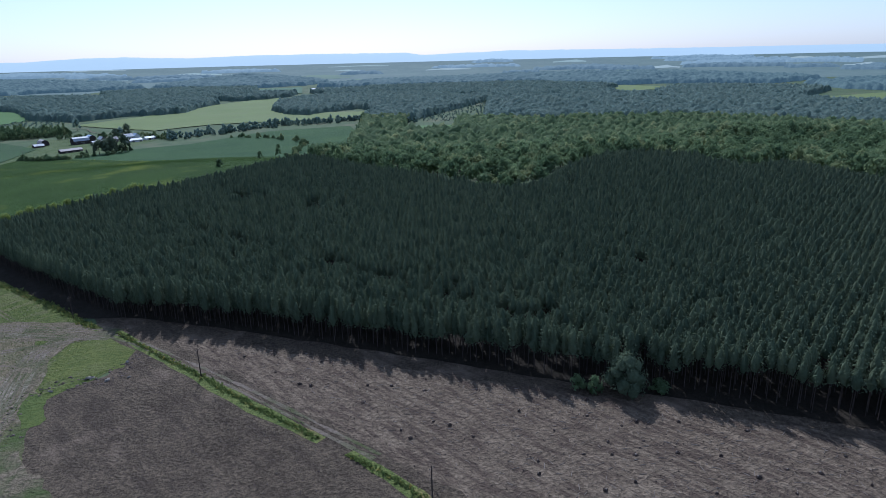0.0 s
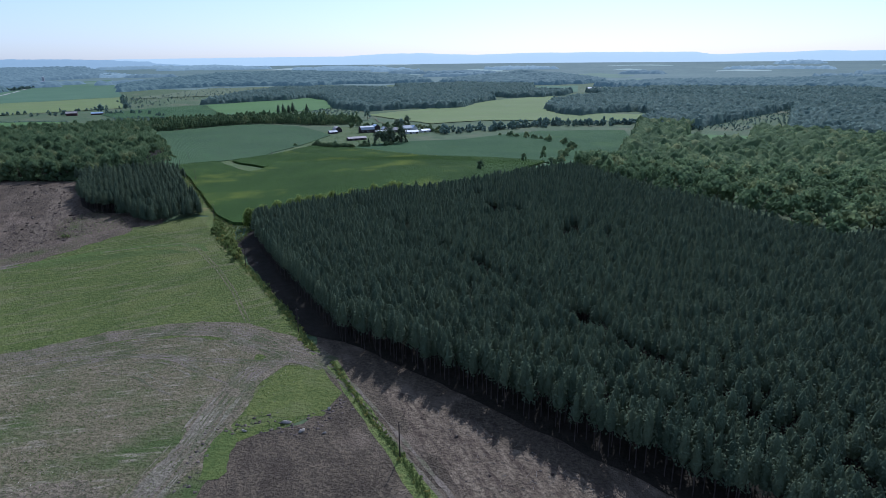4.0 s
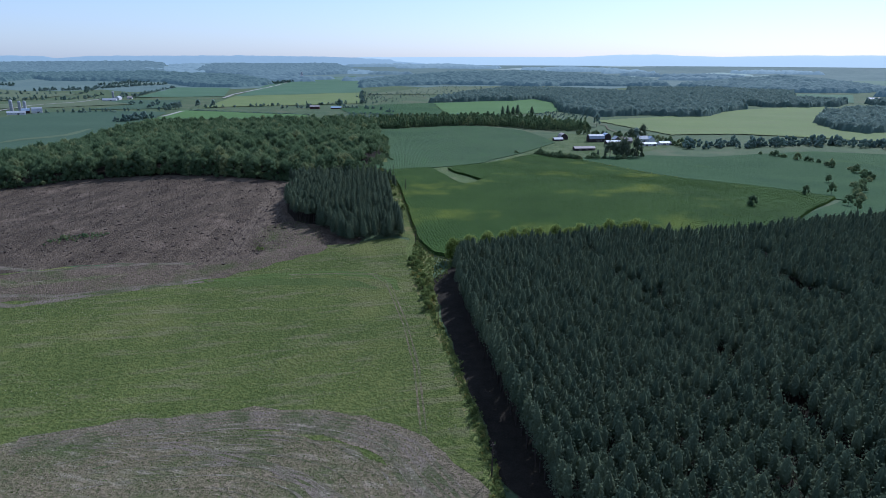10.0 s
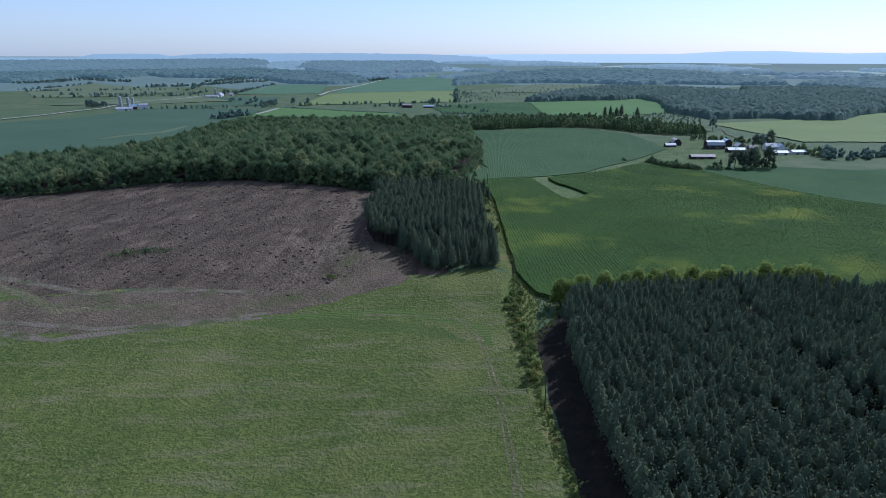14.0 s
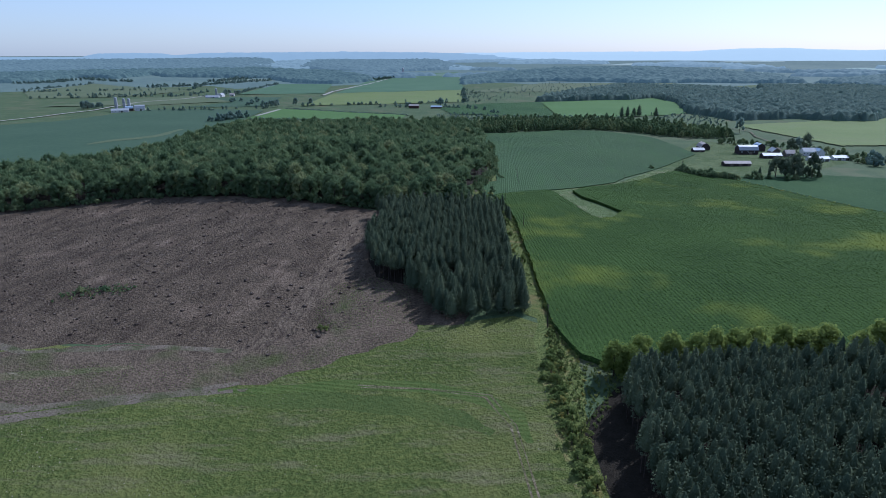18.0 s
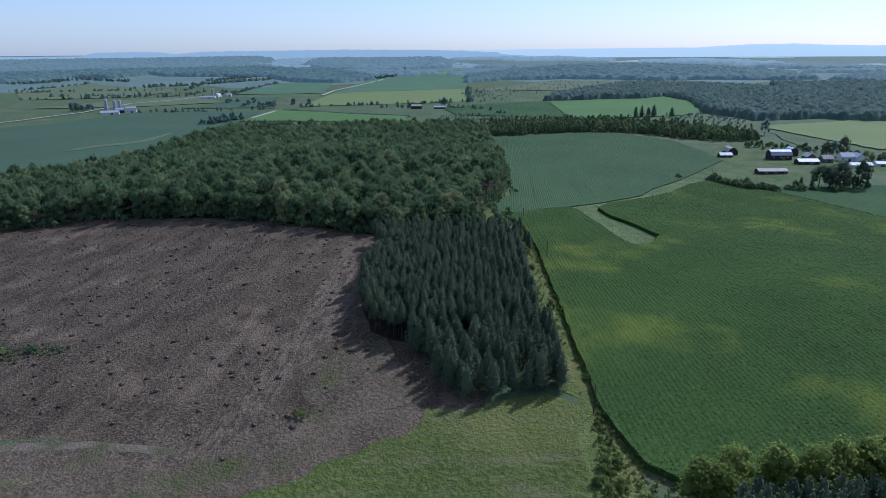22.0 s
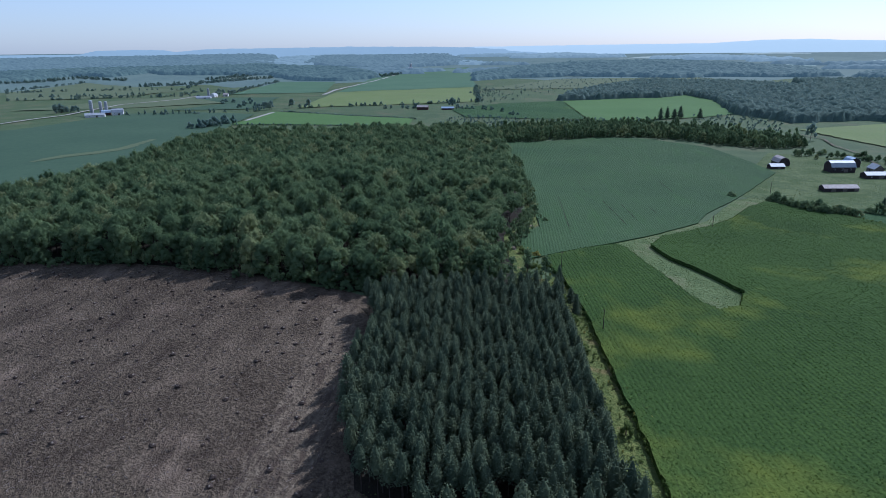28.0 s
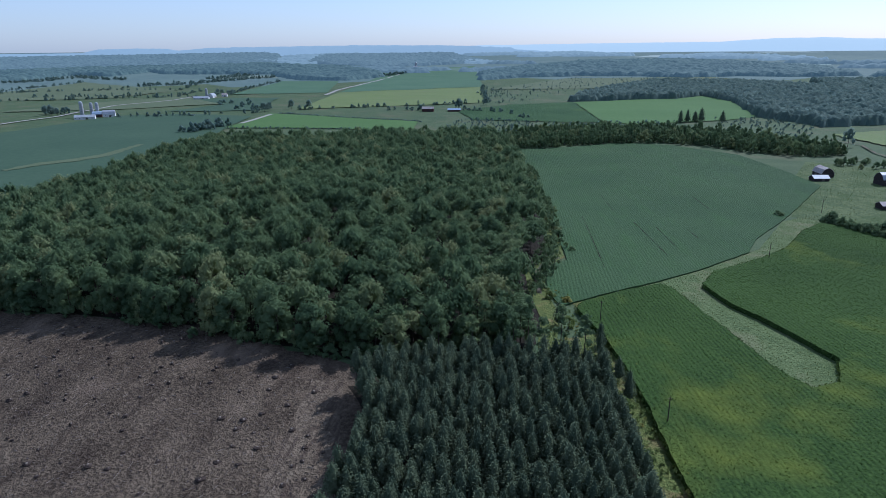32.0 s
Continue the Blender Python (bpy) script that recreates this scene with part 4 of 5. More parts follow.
def line_dist(line, pts):
    d = np.full(len(pts), 1e9)
    for a, b in zip(np.array(line[:-1], float), np.array(line[1:], float)):
        t = np.clip(((pts - a) @ (b - a)) / ((b - a) @ (b - a)), 0, 1)
        d = np.minimum(d, np.hypot(*(pts - a - t[:, None] * (b - a)).T))
    return d


wp = wild_places(WOODS, 7.6, 12, 0.97)
wp = wp[line_dist(LANE, wp) > np.where(wp[:, 0] > -505, 6.5, 7.0)]
ed = edge_dist(WOODS, wp)
near = np.where((ed < 6) & (wp[:, 0] > -700) & (wp[:, 1] < 480))[0][:130]
rest = np.ones(len(wp), bool)
rest[near] = False
close = np.hypot(wp[:, 0] + 450, wp[:, 1] - 330) < 190
grove("hardwood_forest", BROAD_SHAPES, wp[rest & close], [M_BARK, M_LEAF], "dense mixed green hardwood forest on a knoll", "forest", 13, (0.72, 1.22))
grove("hardwood_forest", BROAD_BACK, wp[rest & ~close], [M_BARK, M_LEAF], "back part of a dense green hardwood forest", "forest", 11, (0.72, 1.22))
tree_things("hardwood_tree", BROAD_FINE, wp[near], [M_BARK, M_LEAF], "leafy green hardwood tree at the forest edge", "tree", "hardwoods along the clear-cut", 14)
WOODS_FRONT = [(-720, 118), (-640, 193), (-600, 264), (-545, 308), (-462, 368), (-452, 400), (-456, 424)]
grove("forest_brush", [broad_shape(s, h, r, 150, 0.6, 7, 0.0, 3, 3) for s, h, r in ((35, 5.0, 2.6), (36, 3.6, 2.2), (37, 6.5, 2.9))], along(WOODS_FRONT, 1.7, 2.6, 38), [M_BARK, M_LEAF], "leafy understory brush along the forest edge", "bushes", 39, (0.6, 1.2))
LANE_SIDE = [(-451, 398), (-459, 428), (-473, 456), (-490, 476), (-504, 497), (-540, 530), (-575, 560), (-645, 620), (-715, 682)]
grove("forest_brush", [broad_shape(s, h, r, 90, 0.65, 5, 0.0, 3, 2) for s, h, r in ((46, 4.4, 2.4), (47, 3.2, 2.0), (48, 6.0, 2.7))], along([(x - 4, y + 2) for x, y in LANE_SIDE], 1.8, 2.4, 49), [M_BARK, M_LEAF], "leafy brush between woods and field lane", "bushes", 50, (0.6, 1.3))
ep = wild_places(EAST, 10.2, 15, 0.97)
grove("hardwood_forest", BROAD_MID, ep[ep[:, 1] < 575 + 0.1 * ep[:, 0]], [M_BARK, M_LEAF], "green hardwood forest behind the pine plantation", "forest", 16, (0.95, 1.35))


# far woods and tree belts
def crowns(name, poly, spacing, high, seed, material, label, cell=4.0, rise=0.0, amp=5.0, leaf=0.0, leaf_size=2.0):
    """Woodland too far to tell its trees apart: one closed canopy of domed crowns of uneven height, steep at its edges."""
    rng = np.random.default_rng(seed)
    P = np.array(wavy(poly, spacing, amp))
    lo, hi = P.min(0) - 2 * spacing, P.max(0) + 2 * spacing
    tn = np.ceil((hi - lo) / spacing).astype(int) + 3
    cx = lo[0] + (np.arange(tn[0])[None] + rng.uniform(0.1, 0.9, (tn[1], tn[0]))) * spacing
    cy = lo[1] + (np.arange(tn[1])[:, None] + rng.uniform(0.1, 0.9, (tn[1], tn[0]))) * spacing
    ch, ct = high * rng.uniform(0.72, 1.2, cx.shape), rng.uniform(size=cx.shape)
    X, Y = np.meshgrid(np.arange(lo[0] + spacing, hi[0] - spacing, cell), np.arange(lo[1] + spacing, hi[1] - spacing, cell))
    X, Y = X + rng.uniform(-0.3, 0.3, X.shape) * cell, Y + rng.uniform(-0.3, 0.3, Y.shape) * cell
    I, J = ((X - lo[0]) / spacing).astype(int), ((Y - lo[1]) / spacing).astype(int)
    best, tint = np.full(X.shape, 0.5 * high), np.zeros(X.shape)
    for dj in (-1, 0, 1):
        for di in (-1, 0, 1):
            i, j = np.clip(I + di, 0, tn[0] - 1), np.clip(J + dj, 0, tn[1] - 1)
            h = ch[j, i] - 0.5 * high * ((X - cx[j, i]) ** 2 + (Y - cy[j, i]) ** 2) / (0.62 * spacing) ** 2
            tint = np.where(h > best, ct[j, i], tint)
            best = np.maximum(best, h)
    pts = np.stack([X.ravel(), Y.ravel()], 1)
    ins = inside(P, pts).reshape(X.shape)
    if rise:
        best = best + rise * np.clip(edge_dist(P, pts).reshape(X.shape) / (9 * rise), 0, 1) * (0.75 + 0.25 * np.sin(X / 240 + seed))
    Z = ground_z(X, Y) + np.where(ins, best + rng.uniform(-0.06, 0.06, X.shape) * high, -2.0)
    idn = np.arange(X.size).reshape(X.shape)
    q = np.stack([idn[:-1, :-1], idn[:-1, 1:], idn[1:, 1:], idn[1:, :-1]], -1).reshape(-1, 4)
    q = q[ins.ravel()[q].any(1)]
    used, inv = np.unique(q, return_inverse=True)
    inv = inv.reshape(-1, 4)
    F = np.concatenate([inv[:, :3], inv[:, [0, 2, 3]]])
    V, T = np.stack([X, Y, Z], -1).reshape(-1, 3)[used], tint.ravel()[used]
    if leaf:  # sprays of leaves over the crowns
        top = np.where(ins.ravel()[used])[0]
        pick = rng.choice(top, int(len(top) * leaf))
        out = rng.normal(size=(len(pick), 3)) * 0.55 + (0, 0, 0.8)
        lv, lf = sprays(rng, V[pick] + rng.uniform(-0.5, 0.5, (len(pick), 3)) * (cell, cell, 1.4), out, leaf_size, 0.3)
        F = np.concatenate([F, lf + len(V)])
        V, T = np.concatenate([V, lv]), np.concatenate([T, np.repeat(T[pick], 3)])
    me = fast_mesh(name, V, F, np.zeros(len(F)), [material], T)
    return tagged(new(name, me), label, "forest", kind="stuff")


EAST_BACK = [(-128, 570), (118, 585), (300, 605), (560, 640), (640, 700), (470, 860), (360, 960), (180, 960), (60, 745), (20, 700), (-55, 716), (-100, 680)]
crowns("hardwood_forest", EAST_BACK, 9.5, 15.0, 17, M_LEAF, "green hardwood forest rolling to the far fields", 2.9, leaf=2.4, leaf_size=1.7)
FAR_WOODS = [
    [(-1190, 1240), (-1145, 1342), (-1092, 1440), (-1096, 1545), (-966, 1448), (-815, 1245), (-740, 1215), (-690, 1180), (-665, 1240), (-638, 1293), (-575, 1290), (-545, 1335), (-562, 1445),
     (-558, 1600), (-640, 1750), (-800, 1900), (-1050, 1990), (-1300, 2030), (-1480, 1930), (-1400, 1650), (-1290, 1400)],
    [(-362, 1345), (-310, 1250), (-262, 1212), (-225, 1290), (-185, 1350), (-150, 1300), (-134, 1180), (-141, 1074), (-60, 1060), (100, 1500), (-60, 1800), (-330, 1780), (-400, 1560)],
    [(60, 1000), (360, 990), (640, 740), (1100, 900), (720, 1200), (705, 1300), (950, 1590), (800, 1760), (690, 1800), (620, 1780), (500, 1560), (430, 1560), (100, 1500)],
    [(-112, 700), (-55, 722), (20, 708), (62, 752), (182, 965), (60, 1005), (20, 1040), (18, 960), (8, 800), (-70, 805), (-62, 968), (-60, 1062), (-142, 1074), (-120, 880)],
    [(-640, 1750), (-560, 1690), (-480, 1740), (-440, 1850), (-450, 1980), (-590, 2020), (-690, 2390), (-1000, 2450), (-1200, 2250), (-1050, 2000), (-800, 1905)],
    [(-320, 1800), (-60, 1820), (100, 1520), (430, 1580), (440, 1790), (520, 1950), (300, 2300), (-200, 2250), (-420, 2020)],
]
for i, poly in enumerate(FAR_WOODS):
    crowns("far_woods", poly, 10.5, 14.0, 20 + i, M_LEAF if i == 3 else M_LEAF_HAZED, "hazy dark green woods beyond the fields", 3.8, leaf=1.0, leaf_size=2.4)
BELT = [(-812, 741), (-790, 770), (-785, 815), (-768, 858), (-735, 905), (-690, 922), (-637, 911), (-585, 930), (-570, 985), (-640, 1010), (-740, 1010), (-830, 960), (-880, 880), (-890, 800)]
grove("tree_belt", [broad_shape(s, h, r, 130, 1.0, 6, 0.05, 3, 2, 4, 0.86) for s, h, r in ((221, 14, 4.8), (222, 11, 4.4), (223, 16, 4.8), (224, 9, 4.2))], wild_places(BELT, 6.6, 21, 0.94), [M_BARK, M_LEAF], "dense belt of trees behind the soybean field", "trees", 22, (0.6, 1.15))
SCRUB = [([(-1583, 1353), (-1845, 1920), (-1554, 2291), (-1183, 2168), (-1269, 1668), (-1412, 1523), (-1245, 1158)], 24, 0.45), ([(-738, 1040), (-640, 1030), (-668, 1110), (-700, 1170), (-800, 1230), (-830, 1160)], 11, 0.6),
         ([(-840, 1110), (-930, 960), (-1090, 900), (-1010, 800), (-880, 790), (-812, 745), (-790, 800)], 11, 0.8), ([(100, 1500), (-60, 1060), (60, 1000), (400, 1600)], 12, 0.8), ([(-1240, 1067), (-1290, 1105), (-1650, 1400), (-1560, 1400), (-1240, 1130)], 15, 0.5)]
scrub = np.concatenate([wild_places(p, s, 33 + i, k) for i, (p, s, k) in enumerate(SCRUB)])
grove("scrub_trees", SCRUB_SHAPES, scrub, [M_BARK, M_LEAF_HAZED], "scattered scrub trees and brush", "trees", 34, (0.3, 0.8))
HILL_WOODS = [
    ([(-1962, 1650), (-2000, 1850), (-1920, 2060), (-1740, 2200), (-1580, 2200), (-1510, 2390), (-1290, 2530), (-1230, 2640), (-1500, 2980), (-2050, 2900), (-2500, 2400), (-2280, 1900)], 30, 0),
    ([(-1200, 2640), (-1000, 2480), (-720, 2470), (-560, 2580), (-500, 2800), (-700, 3150), (-1150, 3200)], 34, 0),
    ([(-480, 2420), (-220, 2330), (320, 2340), (540, 2050), (700, 2100), (1000, 1960), (1250, 2150), (1000, 2700), (300, 2850), (-300, 2750)], 16, 0),
    ([(1000, 1640), (1150, 1300), (1120, 950), (2400, 700), (2300, 1700), (1500, 2000), (1050, 1880)], 12, 0),
    ([(-3018, 346), (-3054, 454), (-3274, 614), (-3135, 738), (-3320, 922), (-3143, 945), (-2864, 1290), (-2600, 1240), (-2420, 1230), (-2280, 1330), (-2420, 1560), (-2900, 1750), (-3500, 1500), (-3600, 800), (-3500, -100), (-3100, -100)], 6, 0),
    ([(-3620, -100), (-3560, 800), (-3480, 1560), (-4250, 1900), (-4400, 700), (-4350, -300)], 12, 1),
    ([(-2960, 1830), (-3420, 1700), (-3900, 2000), (-3500, 2700), (-2900, 2450)], 10, 1),
]
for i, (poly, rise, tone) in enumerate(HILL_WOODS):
    crowns("distant_woods", poly, 19.0, 16.0, 60 + i, M_WOODS_HAZE[tone], "distant hazy blue-green woods", 8.5, rise, 18.0)


def arc(a, r, wide, depth, seed):
    """A long thin patch of land across the view: a degrees west of north, r metres off, wide degrees across."""
    rng = np.random.default_rng(seed)
    k = np.linspace(-0.5, 0.5, 7)
    ends = np.clip(1.25 - 2.2 * np.abs(k), 0.3, 1)
    out = [(radians(a + wide * q), r + rng.uniform(-0.2, 0.2) * depth) for q in k]
    out += [(radians(a + wide * q), r + depth * e * rng.uniform(0.7, 1.3)) for q, e in zip(k[::-1], ends[::-1])]
    return [(-150 - math.sin(t) * d, 150 + math.cos(t) * d) for t, d in out]


rngf = np.random.default_rng(300)
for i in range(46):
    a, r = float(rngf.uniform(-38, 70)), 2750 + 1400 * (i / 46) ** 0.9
    crowns("distant_woods", arc(a, r, float(rngf.uniform(3, 11)), float(rngf.uniform(60, 200)), 310 + i), 22.0, 15.0, 340 + i, M_WOODS_HAZE[1 if r < 3500 else 2], "thin strip of distant hazy woods", 11.0, float(rngf.uniform(0, 9)), 16.0)
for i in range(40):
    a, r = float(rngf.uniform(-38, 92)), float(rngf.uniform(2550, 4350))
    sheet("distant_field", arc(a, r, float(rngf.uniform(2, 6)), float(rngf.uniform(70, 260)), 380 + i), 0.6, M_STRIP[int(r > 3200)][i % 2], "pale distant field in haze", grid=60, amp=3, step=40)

# distant ridges
def ridge(name, radius, tops, material, seed, label, rough=1.0):
    """A long low hill along part of a circle round the place, with a front and a back slope; tops: (degrees west of north, height of the crest)."""
    n = 520
    A, H = [t[0] for t in tops], [t[1] for t in tops]
    V, F = [], []
    for i in range(n + 1):
        a = A[0] + (A[-1] - A[0]) * i / n
        z = float(np.interp(a, A, H)) + rough * (1.8 * noise.noise((a * 0.45, seed, 0)) + 1.2 * noise.noise((a * 1.4, seed, 2)) + 0.9 * noise.noise((a * 4.5, seed, 5)))
        for dr, f in ((-300, -0.06), (-170, 0.4), (-70, 0.8), (0, 1.0), (60, 0.92), (150, -0.06)):
            r = radius + dr
            x, y = -150 - math.sin(radians(a)) * r, 150 + math.cos(radians(a)) * r
            g = gz(x, y)
            V.append((x, y, g + max(z - g, 1.0) * f))
    for i in range(n):
        for k in range(5):
            F.append((i * 6 + k, i * 6 + k + 1, i * 6 + k + 7, i * 6 + k + 6))
    return tagged(new(name, mesh_of(name, V, F, material, smooth=True)), label, "hill", kind="structure")


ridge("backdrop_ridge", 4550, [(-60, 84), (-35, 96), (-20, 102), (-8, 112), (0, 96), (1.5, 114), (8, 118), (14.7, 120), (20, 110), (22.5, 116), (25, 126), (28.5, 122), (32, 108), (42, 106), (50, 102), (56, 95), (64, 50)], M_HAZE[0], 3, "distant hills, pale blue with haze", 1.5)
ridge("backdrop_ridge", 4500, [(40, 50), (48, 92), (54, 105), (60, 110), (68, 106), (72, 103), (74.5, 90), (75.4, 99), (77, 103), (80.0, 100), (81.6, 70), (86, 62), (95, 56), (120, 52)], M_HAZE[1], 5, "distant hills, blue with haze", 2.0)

# ---- brush, weeds and ground litter ----
def litter(name, places, up, size, material, label, category, seed, flat=0.6, lift=0.8):
    """Many small leaf sprays lying or standing on the ground, as one object."""
    rng = np.random.default_rng(seed)
    P = np.c_[places, ground_z(places[:, 0], places[:, 1]) + up * rng.uniform(0.7, 1.3, len(places))]
    out = rng.normal(size=(len(P), 3)) * (0.5, 0.5, 0.3) + (0, 0, lift)
    V, F = sprays(rng, P, out, size, flat)
    return tagged(new(name, fast_mesh(name, V, F, np.zeros(len(F)), [material])), label, category, kind="stuff")


rngc = np.random.default_rng(77)
LINE = [(-122, 196), (-150, 219.5), (-176, 240), (-238, 286), (-262, 305), (-275, 317), (-284, 329), (-300, 344), (-326, 366), (-360, 392), (-408, 429), (-432, 446)]
grove("weeds", WEED, along(LINE[3:], 0.55, 1.6, 80), [M_SHRUB, M_SHRUB], "tall green and yellow weeds along the fence line", "weeds", 82, (0.7, 1.5))
grove("weeds", WEED, along(LINE[:4], 0.2, 0.9, 81), [M_SHRUB, M_SHRUB], "low weeds along the fence line", "weeds", 79, (0.35, 0.8))
grove("weeds", WEED, along([(-112, 191), (-92, 173.5), (-71, 156.5), (-51, 139.5), (-32, 125)], 0.28, 0.4, 83), [M_SHRUB, M_SHRUB], "low hedge of weeds on a grassy verge", "weeds", 84, (0.4, 0.8))
grove("weeds", WEED, along([(-24, 118), (-14, 110), (-5, 101), (30, 70)], 0.35, 0.4, 85), [M_SHRUB, M_SHRUB], "low hedge of weeds on a grassy verge", "weeds", 86, (0.4, 0.8))
BIGBUSH = [broad_shape(s, h, r, 220, 0.85, 8, 0.0) for s, h, r in ((91, 5.5, 2.8), (92, 4.6, 2.4), (93, 6.5, 3.0))]
YELLOW_TREE = [broad_shape(s, h, r, 1100, 0.75, 11, 0.1, 5, 3, 5) for s, h, r in ((191, 12.5, 4.6), (192, 11, 4.0), (193, 14, 5.0))]
tree_things("bushy_tree", YELLOW_TREE, along([(-256, 318), (-243, 341), (-226, 366), (-207, 383), (-184, 389)], 4.6, 1.8, 87), [M_BARK, M_YELLOW], "yellow-green bushy tree between pines and corn", "tree", "bushy trees along the corn", 88, (0.85, 1.15))
tree_things("bush", BUSH, np.concatenate([along([(-219, 272), (-239, 287.5), (-259, 303)], 2.2, 1.2, 89), along([(-259, 303), (-277, 320)], 2.4, 2.2, 90)]), [M_BARK, M_SHRUB], "green brush beside the fence line", "bush", "brush by the fence", 91, (0.7, 1.25))
tree_things("bush", BIGBUSH, [(32, 144.5), (36, 142.5), (52.5, 142)], [M_BARK, M_LEAF], "light green bush at the pines' edge", "bush", "", 92, (0.85, 1.1))
tree_things("pine_tree", [broad_shape(94, 12.4, 5.6, 1400, 0.6, 15, 0.0, 5, 3, 6)], [(43.5, 141.5)], [M_BARK, M_PINE], "round bushy young pine at the plantation edge", "tree", "", 93, (0.95, 1.0))
tree_things("bush", BUSH, [(-430, 217), (-436, 209)], [M_BARK, M_LEAF], "lone green brush clump in the clear-cut", "bush", "brush in the clear-cut", 95, (0.9, 1.3))
grove("weeds", WEED, along([(-440, 203), (-422, 226)], 0.4, 3.0, 176), [M_SHRUB, M_LEAF], "wispy dull green brush over old slash", "weeds", 177, (0.5, 1.3))
tree_things("bush", BUSH, [(-497, 686), (-494, 684)], [M_BARK, M_LEAF], "small round bush beside the waterway", "bush", "", 94, (1.0, 1.3))
tree_things("bush", BUSH, [(-339, 271), (-341, 270)], [M_BARK, M_SHRUB], "small green bush at the clear-cut corner", "bush", "", 96, (0.5, 0.7))
tree_things("hardwood_tree", [broad_shape(s, h, 2.2, 260, 0.85, 8, 0.1) for s, h in ((97, 17), (98, 15))], [(-462, 374), (-458, 380), (-449, 388), (-443, 396), (-430, 420), (-424, 424), (-436, 412), (-447, 404), (-450, 413), (-442, 407), (-457, 424), (-434, 404), (-428, 410)], [M_BARK, M_LEAF],
            "slender poplar between pines and hardwoods", "tree", "poplars behind the stand", 99, (0.95, 1.25))

CORNER = [(-440, 424), (-412, 420), (-394, 408), (-357, 375), (-326, 348), (-320, 354), (-353, 384), (-400, 420), (-421, 434), (-446, 450), (-470, 462), (-478, 460), (-452, 440)]
grove("weeds", WEED, np.concatenate([wild_places(CORNER, 2.6, 161, 0.85), wild_places([(-238, 290), (-262, 308), (-284, 325), (-296, 337), (-285, 336), (-274, 330), (-256, 329), (-246, 312)], 1.7, 172, 0.85)]), [M_SHRUB, M_SHRUB], "rank green and yellow weeds between pines and corn", "weeds", 162, (0.5, 1.15))
tree_things("bush", BUSH, wild_places(CORNER, 10.0, 163, 0.5), [M_BARK, M_SHRUB], "green shrub among weeds beside the pines", "bush", "shrubs between pines and corn", 164, (0.8, 1.5))
tree_things("pine_tree", PINE_BUSHY, [(-424, 431), (-419, 428), (-428, 436), (-446, 436), (-411, 424), (-402, 417)], [M_BARK, M_PINE], "young bushy pine in the weedy strip", "tree", "young pines in the strip", 165, (0.5, 0.85))
litter("waterway_tufts", wild_places([(-456, 484), (-446, 502), (-407, 476), (-383, 464), (-366, 469), (-381, 489), (-399, 491), (-444, 519), (-452, 539), (-452, 578), (-455, 611), (-467, 652), (-471, 688), (-483, 708), (-487, 672), (-463, 600), (-459, 548)], 1.2, 166, 0.85), 0.12, 0.55, M_TUFT, "uneven mown grass in the waterway", "grass", 167, 0.3, 0.15)
litter("yard_weeds", wild_places([(-545, 800), (-490, 690), (-440, 690), (-400, 760), (-400, 870), (-480, 930), (-580, 900)], 3.0, 168, 0.8), 0.25, 0.8, M_TUFT, "rank grass tufts round the farm", "grass", 169, 0.3, 0.3)
edge_c = along(CORN + CORN[:1], 0.13, 0.3, 170)
litter("corn_leaves", edge_c[::2], 1.45, 0.8, M_CORN_LEAF, "arching corn leaves along the field's edge", "corn", 171, 0.5, 0.2)
litter("corn_leaves", edge_c[1::2], 0.8, 0.8, M_CORN_LEAF, "lower corn leaves along the field's edge", "corn", 271, 0.5, 0.2)

litter("corner_tufts", wild_places([(-340, 268), (-324, 298), (-345, 312), (-370, 314), (-372, 290), (-352, 272)], 1.1, 178, 0.8), 0.15, 0.6, M_SHRUB, "thin weeds and grass at the clear-cut corner", "weeds", 179, 0.4, 0.4)
straw = wild_places(HAY, 2.2, 174, 0.8)
straw = straw[np.array([noise.noise((x * 0.03, y * 0.03, 9.0)) for x, y in straw]) > 0.12]  # raked into patches
litter("straw_flecks", np.concatenate([wild_places([(-300, 325), (-250, 290), (-235, 275), (-270, 265), (-318, 300)], 3.2, 173, 0.7), straw]), 0.16, 0.42, M_STRAW, "pale straw flecks on the mown meadow", "straw", 175, 0.2, 0.1)

# stumps, slash and clods on the cleared land
def stump_shape(seed):
    rng = np.random.default_rng(seed)
    a = blob(rng, (0, 0, 0.15), 0.6, 0.7, 3, 6, 0.4)
    c = tube([(0.1, 0, 0), (0.15, 0.05, 0.6)], [0.2, 0.17], 6)
    n = len(a[0])
    top = np.array([[n + 6, n + 7 + k, n + 8 + k] for k in range(4)])
    return (c[0], np.concatenate([c[1], top - n])), a


STUMPS = [stump_shape(s) for s in (101, 102, 103)]
cut_in = [(-640, 60), (-402, 172), (-372, 222), (-335, 248), (-336, 275), (-350, 300), (-400, 320), (-456, 360), (-500, 336), (-545, 301), (-605, 255), (-640, 200), (-700, 120)]
st = row_places(cut_in, ROW + 4, 5.0, 6.5, 104, 2.6, 0.5)
near = np.where((st[:, 0] > -470) & (st[:, 1] > 215))[0][:200]
rest = np.ones(len(st), bool)
rest[near] = False
grove("tree_stumps", STUMPS, st[rest], [M_STICK, M_STUMP], "dark stumps and root lumps over the clear-cut", "stumps", 105, (0.5, 1.4))
south_in = [(-80, 182), (-30, 163), (30, 140), (95, 118), (200, 76), (200, 20), (60, 60), (-20, 130)]
st2 = row_places(south_in, ROW + 20, 6.5, 7.0, 106, 2.2, 0.5)
grove("tree_stumps", STUMPS, st2, [M_STICK, M_STUMP], "dark stumps scattered on graded soil", "stumps", 107, (0.5, 1.2))
